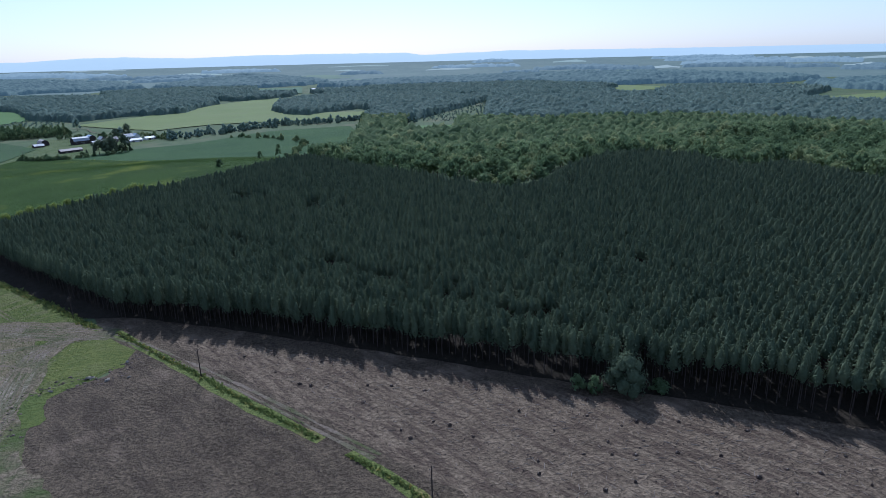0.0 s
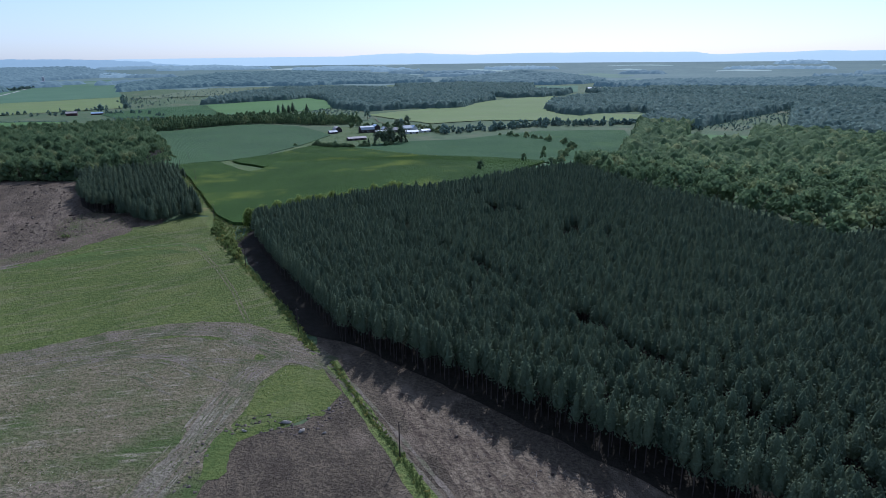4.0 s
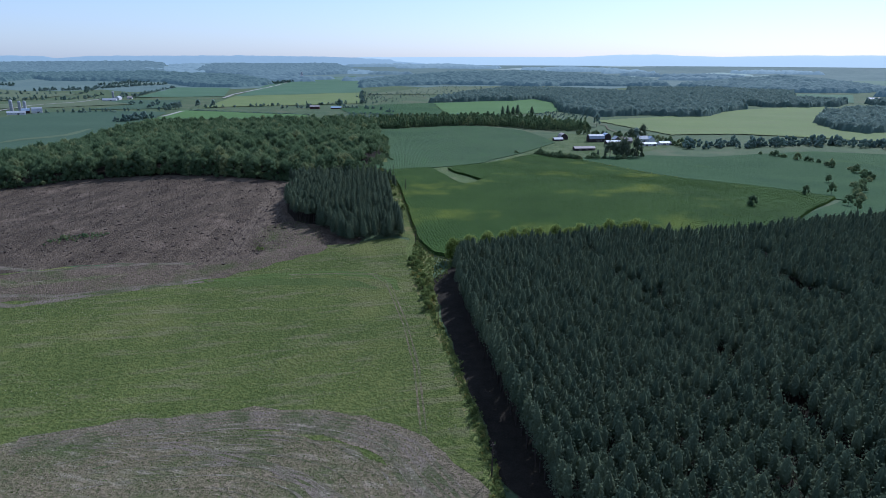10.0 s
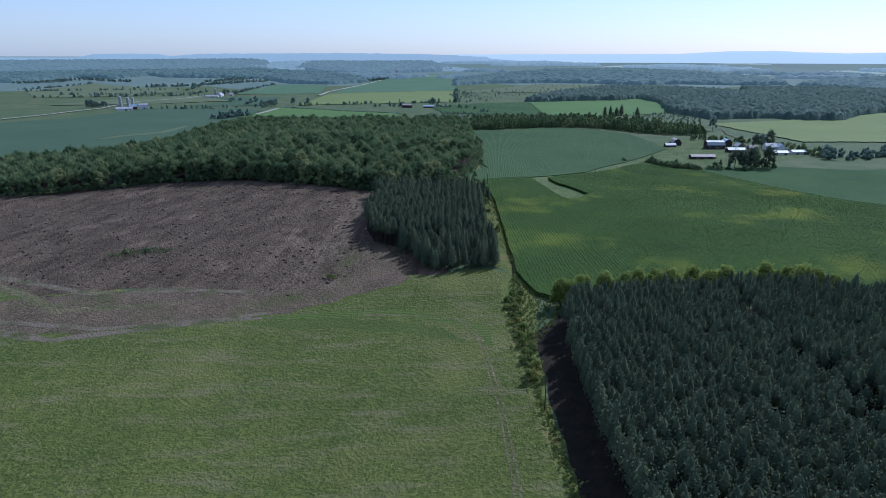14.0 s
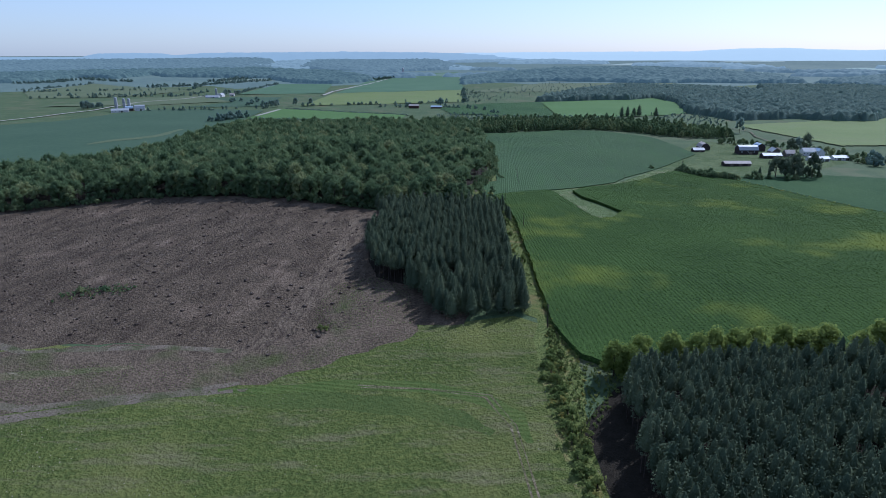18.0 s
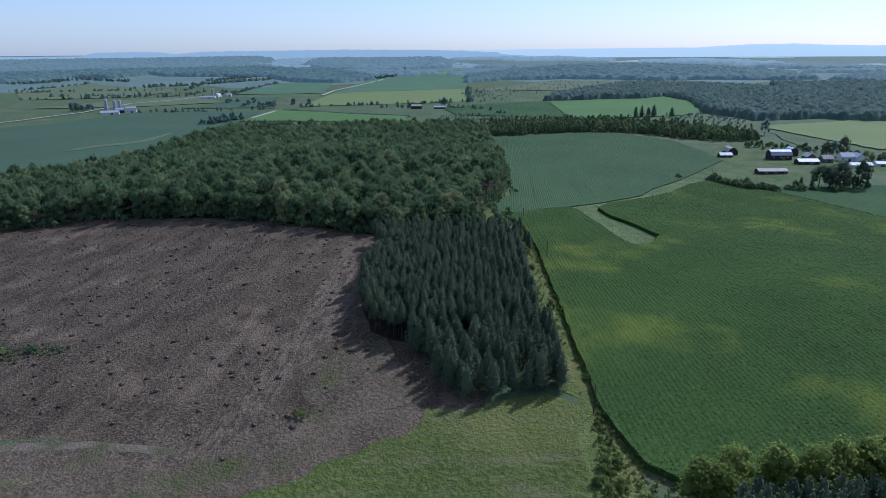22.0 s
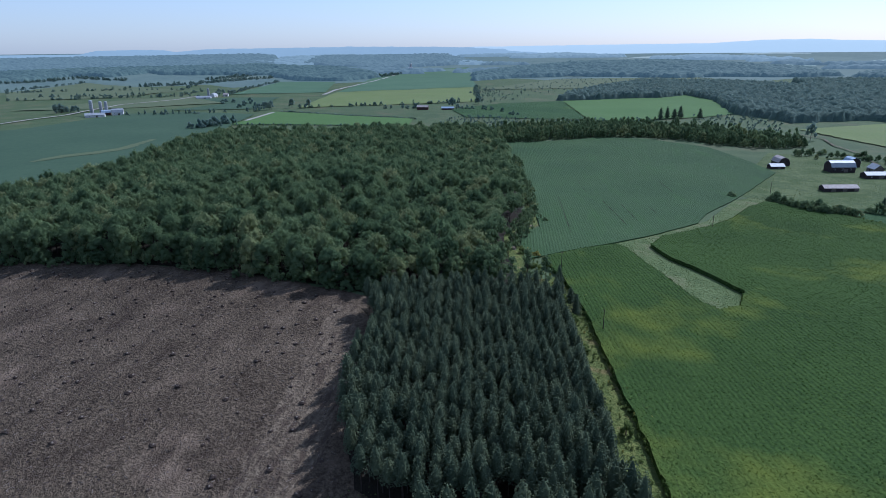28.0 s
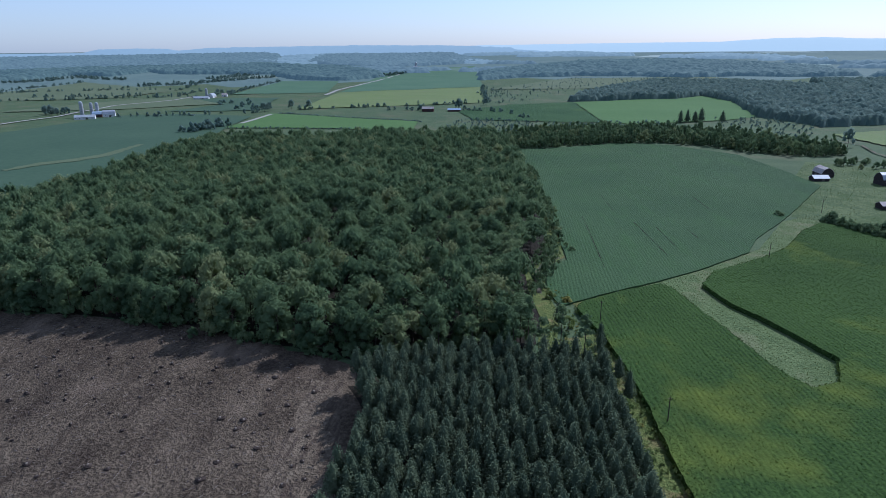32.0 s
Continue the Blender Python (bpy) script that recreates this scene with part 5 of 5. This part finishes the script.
stump_mesh = [(fast_mesh("stump_wood", t[0], t[1], np.zeros(len(t[1])), [M_STICK]), fast_mesh("root_lump", c[0], c[1], np.zeros(len(c[1])), [M_STUMP])) for t, c in STUMPS]
for x, y in st[near]:
    k = int(rngc.integers(3))
    root = thing("tree_stump", pose(x, y, gz(x, y) + 0.05, 0, 0, float(rngc.uniform(0, 360))), "cut tree stump with dark upturned roots", "stump", "stumps in the clear-cut")
    s = float(rngc.uniform(0.5, 1.4))
    root.scale = (s * 1.3, s * 1.3, s * 0.75)
    part("stump_wood", stump_mesh[k][0], root)
    part("root_lump", stump_mesh[k][1], root)


def sticks(name, places, seed, label):
    """Thin broken branches lying about."""
    rng = np.random.default_rng(seed)
    V, F, n = [], [], 0
    for x, y in places:
        a, l, z, r = rng.uniform(0, 3.14), rng.uniform(0.5, 1.9), gz(x, y) + 0.16, rng.uniform(0.025, 0.07)
        d = np.array([math.cos(a), math.sin(a), rng.uniform(-0.05, 0.12)]) * l / 2
        s = np.array([-math.sin(a), math.cos(a), 0]) * r
        c = np.array([x, y, z])
        V += [c - d - s, c - d + s, c - d + (0, 0, 1.6 * r), c + d - s, c + d + s, c + d + (0, 0, 1.6 * r)]
        F += [(n, n + 3, n + 5), (n, n + 5, n + 2), (n + 1, n + 2, n + 5), (n + 1, n + 5, n + 4)]
        n += 6
    return tagged(new(name, fast_mesh(name, np.array(V), np.array(F), np.zeros(len(F)), [M_STICK])), label, "branches", kind="stuff")


sticks("slash", np.concatenate([wild_places(cut_in, 3.4, 108, 0.8), along([(-438, 214), (-418, 222)], 0.3, 4, 109)]), 110, "grey broken branches strewn over the clear-cut")
sticks("slash", wild_places(south_in, 2.6, 111, 0.8), 112, "grey broken branches strewn over graded soil")
litter("soil_clods", wild_places(cut_in, 1.7, 113, 0.85), 0.18, 0.6, M_CLOD, "rough brown clods over the clear-cut", "soil", 114, 0.3, 0.25)
litter("soil_clods", wild_places([(-100, 155), (-70, 148), (-30, 122), (0, 96), (95, 60), (200, 60), (200, 84), (95, 120), (30, 143), (-60, 178), (-90, 184), (-60, 150), (-35, 128), (-10, 90), (-80, 100)], 1.5, 115, 0.85), 0.16, 0.45,
       M_CLOD, "rough brown clods on graded soil", "soil", 116, 0.3, 0.25)
litter("meadow_tufts", wild_places([(-250, 297), (-150, 212), (-120, 190), (-100, 100), (-250, 60), (-400, 160), (-345, 228), (-324, 292), (-300, 328)], 1.05, 117, 0.9), 0.12, 0.5, M_TUFT, "uneven grass tufts over the meadow", "grass", 118, 0.3, 0.1)
cr = row_places(CORN, 144, 1.5, 0.42, 119, 0.1, 0.97)
litter("corn_leaves", cr, 1.98, 0.6, M_CORN_LEAF, "arching green corn leaves in rows", "corn", 120, 0.35, 0.6)

# churned earth along the grass corner
def clod_shape(seed):
    rng = np.random.default_rng(seed)
    return (np.zeros((0, 3)), np.zeros((0, 3), int)), blob(rng, (0, 0, 0.02), 0.5, 0.35, 3, 6, 0.5)


grove("earth_lumps", [clod_shape(k) for k in (201, 202, 203)], np.concatenate([along([(-94, 172), (-98, 166), (-96, 158), (-104, 156), (-113, 155), (-118, 146)], 0.55, 1.5, 204), along([(-118, 146), (-112, 138), (-108, 128)], 1.0, 2.0, 205)]), [M_CLOD, M_CLOD],
      "dark churned earth lumps round a grass corner", "soil", 206, (0.4, 1.3))

# rocks
for x, y, s, turn in ((-103.5, 158.6, 1.0, 30), (-97.6, 156.8, 0.9, 80), (-97.2, 167.8, 0.8, 140), (-111, 152, 0.6, 10), (-92, 158, 0.55, 60)):
    v, f = blob(np.random.default_rng(int(s * 10)), (0, 0, 0.15), s, 0.5, 3, 6, 0.3)
    v = v * (1.35, 0.6, 1.0)
    ob = new("boulder", fast_mesh("boulder", v, f, np.zeros(len(f)), [M_ROCK]))
    ob.matrix_basis = pose(x, y, gz(x, y) + 0.1, 0, 12, turn)
    tagged(ob, "pale angular stone slab turned up with the soil", "rock", "stones by the grass")


# ---- power line ----
def box(bm, x0, x1, y0, y1, z0, z1):
    m = Matrix.LocRotScale(((x0 + x1) / 2, (y0 + y1) / 2, (z0 + z1) / 2), None, (x1 - x0, y1 - y0, z1 - z0))
    return bmesh.ops.create_cube(bm, size=1, matrix=m)


def done(name, bm, material):
    me = bpy.data.meshes.new(name)
    bm.to_mesh(me)
    bm.free()
    me.materials.append(material)
    return me


bm = bmesh.new()
bmesh.ops.create_cone(bm, cap_ends=True, segments=10, radius1=0.16, radius2=0.11, depth=9.6, matrix=Matrix.Translation((0, 0, 4.2)))
me_pole = done("pole_shaft", bm, M_BARK)
bm = bmesh.new()
box(bm, -0.6, 0.6, -0.06, 0.06, 8.3, 8.42)
me_arm = done("crossarm", bm, M_WOOD)
bm = bmesh.new()
bmesh.ops.create_cone(bm, cap_ends=True, segments=8, radius1=0.06, radius2=0.045, depth=0.22)
me_ins = done("insulator", bm, M_GLASS)
POLES = [(-5, 101), (-70.7, 156), (-136, 207), (-207, 263), (-291, 332), (-389, 416), (-439, 449), (-449, 582), (-484, 716)]
for x, y in POLES:
    p = thing("utility_pole", pose(x, y, gz(x, y), 0, 0, ROW + 90), "weathered grey wooden utility pole", "pole", "poles along the line")
    part("pole_shaft", me_pole, p)
    arm = part("crossarm", me_arm, p)
    for dx in (-0.5, 0.5):
        part("insulator", me_ins, arm, "", Matrix.Translation((dx, 0, 8.53)))
for (xa, ya), (xb, yb) in zip(POLES[:-1], POLES[1:]):
    cu = bpy.data.curves.new("overhead_wire", "CURVE")
    cu.dimensions, cu.bevel_depth, cu.bevel_resolution = "3D", 0.012, 0
    sp_ = cu.splines.new("POLY")
    sp_.points.add(12)
    for k in range(13):
        q = k / 12
        z = (gz(xa, ya) * (1 - q) + gz(xb, yb) * q) + 8.64 - 5.0 * q * (1 - q)
        sp_.points[k].co = (xa + (xb - xa) * q, ya + (yb - ya) * q, z, 1)
    cu.materials.append(M_PLANK)
    tagged(new("overhead_wire", cu), "thin dark sagging overhead wire", "wire", "wires of the line")


# ---- farms ----
def building(name, x, y, rz, length, width, eave, ridge, wall, roof, label, category="barn", gambrel=False, doors=1, windows=3, lean=0.0, group=""):
    """A gabled or gambrel farm building with walls, two roof slopes with eaves, gable boards, doors and windows."""
    root = thing(name, pose(x, y, gz(x, y) - 0.1, 0, 0, rz), label, category, group)
    L2, W2 = length / 2, width / 2
    prof = [(-W2, eave), (0, ridge), (W2, eave)]
    if gambrel:
        prof = [(-W2, eave), (-W2 * 0.62, eave + (ridge - eave) * 0.66), (0, ridge), (W2 * 0.62, eave + (ridge - eave) * 0.66), (W2, eave)]
    bm = bmesh.new()
    ring = [(-W2, 0.0)] + prof + [(W2, 0.0)]
    ends = []
    for sx in (-L2, L2):
        ends.append([bm.verts.new((sx, a, z)) for a, z in ring])
    bm.faces.new(ends[0][::-1])
    bm.faces.new(ends[1])
    n = len(ring)
    for k in (0, n - 2):
        bm.faces.new((ends[0][k], ends[0][k + 1], ends[1][k + 1], ends[1][k]))
    bm.normal_update()
    part("wall", done("wall", bm, wall), root)
    for side in (-1, 1):
        pr = [(a * 1.0, z) for a, z in prof if a * side >= 0]
        pr = sorted(pr, key=lambda q: abs(q[0]))
        e = pr[-1]
        d = Vector((e[0] - pr[-2][0], e[1] - pr[-2][1])).normalized() * 0.5
        pr.append((e[0] + d.x, e[1] + d.y))
        bm = bmesh.new()
        rows_ = []
        for sx in (-L2 - 0.4, L2 + 0.4):
            rows_.append(([bm.verts.new((sx, a, z + 0.05)) for a, z in pr], [bm.verts.new((sx, a, z + 0.2)) for a, z in pr]))
        (l0, u0), (l1, u1) = rows_
        for k in range(len(pr) - 1):
            bm.faces.new((u0[k], u0[k + 1], u1[k + 1], u1[k]))
            bm.faces.new((l0[k], l1[k], l1[k + 1], l0[k + 1]))
            bm.faces.new((l0[k], l0[k + 1], u0[k + 1], u0[k]))
            bm.faces.new((l1[k], u1[k], u1[k + 1], l1[k + 1]))
        bm.faces.new((l0[-1], l1[-1], u1[-1], u0[-1]))
        bmesh.ops.recalc_face_normals(bm, faces=bm.faces[:])
        part("roof", done("roof", bm, roof), root)
    for sy in (-1, 1):
        for k in range(doors):
            bm = bmesh.new()
            cx, w = (k + 0.5) / doors * length - L2 + length * 0.1, min(3.2, length / 5)
            box(bm, cx - w / 2, cx + w / 2, sy * W2 - 0.08, sy * W2 + 0.08, 0.1, min(3.2, eave * 0.8))
            part("door", done("door", bm, M_PLANK if wall is not M_PLANK else M_WOOD), root)
        for k in range(windows):
            bm = bmesh.new()
            cx = (k + 0.5) / max(windows, 1) * length - L2 - length * 0.04
            box(bm, cx - 0.5, cx + 0.5, sy * W2 - 0.06, sy * W2 + 0.06, eave * 0.5, eave * 0.5 + 1.0)
            win = part("window", done("window", bm, M_GLASS), root)
            bm = bmesh.new()
            for x0, x1, z0, z1 in ((-0.62, 0.62, -0.14, 0.0), (-0.62, 0.62, 1.0, 1.12), (-0.62, -0.5, 0.0, 1.0), (0.5, 0.62, 0.0, 1.0)):
                box(bm, cx + x0, cx + x1, sy * W2 - 0.09, sy * W2 + 0.09, eave * 0.5 + z0, eave * 0.5 + z1)
            part("window_frame", done("window_frame", bm, M_WHITE), win)
    return root


building("barn", -492, 848, 52, 20, 12, 5.0, 9.5, M_PLANK, M_TIN, "large dark board barn with a pale tin roof", gambrel=True)
building("barn", -497, 884, 140, 12, 9, 5.0, 8.5, M_PLANK, M_BLUE, "small dark barn with a blue-grey tin roof", gambrel=True, windows=2)
building("barn", -541, 846, 140, 15, 10, 3.5, 8.0, M_PLANK, M_RUST, "grey weathered gambrel barn in rough grass", gambrel=True, windows=0)
building("lean_to_shed", -534, 824, 52, 12, 8, 2.6, 4.6, M_PLANK, M_TIN, "low shed with a pale tin roof", "shed", windows=0)
building("long_shed", -459, 767, 52, 25, 8, 2.8, 4.6, M_PLANK, M_RUST, "long low shed with a rusty tin roof", "shed", doors=3, windows=0)
building("machine_shed", -461, 838, 52, 19, 9, 3.2, 5.2, M_PLANK, M_TIN, "low shed with a white tin roof", "shed", windows=2)
building("farm_house", -470, 862, 140, 11, 8, 4.5, 7.8, M_WOOD, M_TIN, "weathered farmhouse with a grey roof", "house", windows=3)
building("farm_house", -455, 864, 52, 10, 8, 4.0, 7.0, M_WOOD, M_RUST, "small farmhouse with a dull grey roof", "house", windows=3)
building("farm_house", -448, 890, 52, 13, 9, 5.0, 8.2, M_WHITE, M_TIN, "white farmhouse with a bright tin roof", "house", windows=4)
building("farm_house", -440, 897, 140, 10, 8, 4.5, 8.0, M_WHITE, M_BLUE, "white outbuilding with a blue-grey roof", "house", windows=2)
building("cattle_shed", -424, 858, 52, 20, 8, 2.8, 4.6, M_WHITE, M_TIN, "long white cattle shed with a tin roof", "shed", doors=2, windows=4)
building("cattle_shed", -414, 884, 52, 16, 8, 2.8, 4.6, M_WHITE, M_TIN, "long white cattle shed with a tin roof", "shed", doors=2, windows=4)
building("field_barn", -1217, 918, 48, 20, 10, 5.0, 8.0, M_RED, M_RUST, "brown-red field barn by a tree line", "barn", windows=0)
building("field_shed", -1187, 952, 48, 22, 9, 3.2, 5.5, M_RED, M_BLUE, "low shed with a blue-grey tin roof", "shed", windows=0)
building("dairy_barn", -1489, 430, 75, 30, 12, 4.0, 7.0, M_WHITE, M_TIN, "long white dairy barn by silos", "barn", windows=5)
building("dairy_barn", -1503, 468, 75, 18, 13, 5.0, 11.0, M_WHITE, M_TIN, "white gambrel dairy barn with tin roof", "barn", gambrel=True, windows=2)
building("dairy_barn", -1516, 452, 75, 14, 10, 5.0, 9.0, M_RED, M_BLUE, "old barn between the silos", "barn", gambrel=True, windows=1)
building("dairy_barn", -1780, 698, 62, 32, 12, 4.0, 7.0, M_WHITE, M_TIN, "long white barn of a far farm", "barn", windows=5)
building("dairy_barn", -1826, 735, 140, 20, 12, 5.0, 10.0, M_WHITE, M_TIN, "white gambrel barn of a far farm", "barn", gambrel=True, windows=2)
building("farm_house", -1832, 766, 62, 12, 9, 5.0, 8.0, M_WHITE, M_RUST, "white house of a far farm", "house")
building("dairy_barn", -2770, 1925, 50, 30, 16, 7.0, 12.0, M_WHITE, M_TIN, "white barn of a distant farm", "barn", windows=2)
building("dairy_barn", -2330, 1330, 50, 24, 12, 5.0, 8.0, M_WHITE, M_TIN, "white barn of a distant farm", "barn", windows=2)
building("dairy_barn", -420, 2150, 10, 40, 16, 5.0, 9.0, M_WHITE, M_TIN, "white barn of a distant farm", "barn", windows=2)
building("dairy_barn", -150, 2300, 10, 40, 16, 5.0, 9.0, M_WHITE, M_TIN, "white barn of a distant farm", "barn", windows=2)
building("dairy_barn", 620, 2480, 10, 40, 16, 5.0, 9.0, M_WHITE, M_TIN, "white barn of a distant farm", "barn", windows=2)


def silo(x, y, r, h, label):
    root = thing("silo", pose(x, y, gz(x, y) - 0.1), label, "silo", "silos of the farms")
    bm = bmesh.new()
    bmesh.ops.create_cone(bm, cap_ends=True, segments=20, radius1=r, radius2=r, depth=h, matrix=Matrix.Translation((0, 0, h / 2)))
    tower = part("tower", done("tower", bm, M_CONC), root)
    bm = bmesh.new()
    bmesh.ops.create_uvsphere(bm, u_segments=20, v_segments=8, radius=r * 1.03, matrix=Matrix.Translation((0, 0, h)) @ Matrix.Diagonal((1, 1, 0.7, 1)))
    bmesh.ops.delete(bm, geom=[v for v in bm.verts if v.co.z < h - 0.05], context="VERTS")
    part("dome", done("dome", bm, M_TIN), root)
    bm = bmesh.new()
    bmesh.ops.create_cone(bm, cap_ends=True, segments=20, radius1=r + 0.05, radius2=r + 0.05, depth=0.25)
    hoop = done("hoop", bm, M_WOOD)
    for k in range(1, 7):
        part("hoop", hoop, tower, "", Matrix.Translation((0, 0, h * k / 7)))
    bm = bmesh.new()
    box(bm, r - 0.1, r + 0.7, -0.5, 0.5, 0, h * 0.96)
    part("chute", done("chute", bm, M_CONC), root)


silo(-1524, 431, 3.0, 24, "tall pale concrete silo with a tin dome")
silo(-1533, 447, 2.7, 21, "pale concrete silo with a tin dome")
silo(-1529, 455, 2.7, 21, "pale concrete silo with a tin dome")
silo(-1822, 722, 2.8, 20, "pale concrete silo of a far farm")
silo(-2790, 1945, 5.0, 26, "pale silo of a distant farm")

# trees in fields, yards and hedgerows
LONE = [broad_shape(s, h, r, 420, 0.95, 9, 0.06, 6) for s, h, r in ((131, 11, 4.0), (132, 13, 4.6), (133, 9, 3.4))]
tree_things("field_tree", LONE, [(-178, 487), (-180, 603), (-192, 718), (-188, 797), (-172, 640), (-140, 560), (-150, 585)], [M_BARK, M_LEAF], "lone leafy tree in a green field", "tree", "trees in the fields", 134, (0.7, 1.1))
tree_things("field_tree", LONE, [(-597, 1028), (-469, 913), (-1217, 985), (-1225, 990), (-1408, 706), (-1414, 712), (-1404, 698), (-1419, 755), (-1398, 780), (-1240, 1067)], [M_BARK, M_LEAF_HAZED],
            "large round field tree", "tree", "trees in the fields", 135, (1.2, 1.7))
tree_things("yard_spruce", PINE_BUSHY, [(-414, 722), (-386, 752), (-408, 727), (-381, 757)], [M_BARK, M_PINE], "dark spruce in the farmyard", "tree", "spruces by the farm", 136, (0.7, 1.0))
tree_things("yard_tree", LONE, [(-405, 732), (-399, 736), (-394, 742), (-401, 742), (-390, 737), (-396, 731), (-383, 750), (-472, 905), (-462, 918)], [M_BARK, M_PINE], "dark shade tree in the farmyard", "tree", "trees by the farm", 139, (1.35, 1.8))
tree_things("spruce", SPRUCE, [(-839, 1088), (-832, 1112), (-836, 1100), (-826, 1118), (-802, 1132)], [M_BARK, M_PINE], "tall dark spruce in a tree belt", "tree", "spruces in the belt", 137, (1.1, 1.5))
tree_things("yard_tree", LONE, [(-1600, 385), (-1604, 393), (-1598, 402), (-1597, 412), (-1842, 748), (-1850, 756), (-1838, 776), (-1846, 786), (-1880, 800), (-1862, 770)], [M_BARK, M_LEAF_HAZED], "shade tree of a far farm", "tree", "trees round far farms", 138, (1.1, 1.6))
grove("weeds", WEED, along([(-462, 686), (-436, 687), (-397, 678), (-342, 656), (-270, 623)], 1.2, 1.0, 121), [M_SHRUB, M_SHRUB], "dark weedy ditch between two crops", "weeds", 122, (1.0, 1.8))
grove("brush_row", BIGBUSH, np.concatenate([along([(-470, 690), (-455, 683), (-436, 679), (-415, 688)], 1.6, 2.5, 140), along([(-560, 905), (-520, 925), (-470, 935), (-420, 925), (-380, 880)], 4, 9, 141),
      along([(-150, 620), (-165, 700), (-175, 790), (-240, 850), (-300, 880)], 9, 2, 142), along([(-420, 700), (-400, 720), (-378, 760)], 6, 4, 143)]), [M_BARK, M_LEAF], "brush and low trees round the farm", "bushes", 144, (0.8, 1.4))
HEDGE = [[(-1480, 470), (-1440, 540), (-1410, 600), (-1390, 690)], [(-2045, 335), (-1990, 450), (-1959, 549), (-1888, 694), (-1840, 720)], [(-2175, 754), (-2300, 600), (-2412, 349)], [(-1900, 800), (-2050, 890), (-2250, 1020), (-2409, 1146)],
         [(-1402, 757), (-1340, 930), (-1279, 1102)], [(-1683, 1428), (-1480, 1260), (-1290, 1105)], [(-1283, 880), (-1200, 970), (-1120, 1000), (-1010, 960)], [(-2175, 754), (-2500, 900), (-2900, 1250)], [(-2600, 200), (-2500, 350), (-2824, 606)],
         [(-2138, 400), (-2070, 498), (-2008, 623)], [(-2369, 347), (-2364, 442)], [(-2323, 538), (-2398, 667)], [(-1937, 637), (-1954, 700), (-2085, 784)]]
BELTS = [[(-2459, 697), (-2469, 833), (-2569, 1010), (-2679, 1230)], [(-2346, 1332), (-2402, 1481), (-2577, 1782)], [(-2951, 369), (-2962, 463), (-3100, 582)], [(-3165, 616), (-2988, 679), (-2858, 738)], [(-2700, 1000), (-2900, 1200)]]
grove("tree_belt", FAR_SHAPES, np.concatenate([along(h, 6, 14, 180 + i) for i, h in enumerate(BELTS)]), [M_BARK, M_LEAF_HAZED], "belt of trees between distant fields", "trees", 186, (0.6, 1.05))
grove("low_hedge", BUSH, np.concatenate([along([(-1352, 703), (-1251, 739), (-1089, 817)], 2.5, 1.0, 187), along([(-1206, 566), (-1130, 640), (-1050, 730)], 5, 1.5, 188)]), [M_BARK, M_LEAF_HAZED], "thin low hedge along a far field", "hedge", 189, (0.6, 1.2))
grove("tree_clump", FAR_SHAPES, np.concatenate([along([(-1647, 711), (-1528, 710), (-1409, 691)], 16, 12, 190, 0.7), along([(-1188, 506), (-1213, 543), (-1239, 578)], 5, 7, 191), along([(-1634, 386), (-1621, 402), (-1619, 420)], 5, 5, 192)]), [M_BARK, M_LEAF_HAZED], "clump of shade trees by a far field", "trees", 193, (0.7, 1.1))
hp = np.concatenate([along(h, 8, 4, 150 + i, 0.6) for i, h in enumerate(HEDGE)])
grove("tree_belt", FAR_SHAPES, along([(-385, 872), (-340, 925), (-285, 1025), (-141, 1095), (-62, 1000)], 3.2, 10, 149, 0.9), [M_BARK, M_LEAF_HAZED], "belt of hazy green trees behind the farm", "trees", 148, (0.5, 1.0))
grove("hedgerow_trees", FAR_SHAPES, hp, [M_BARK, M_LEAF_HAZED], "rows of trees between far fields", "trees", 160, (0.3, 0.85))
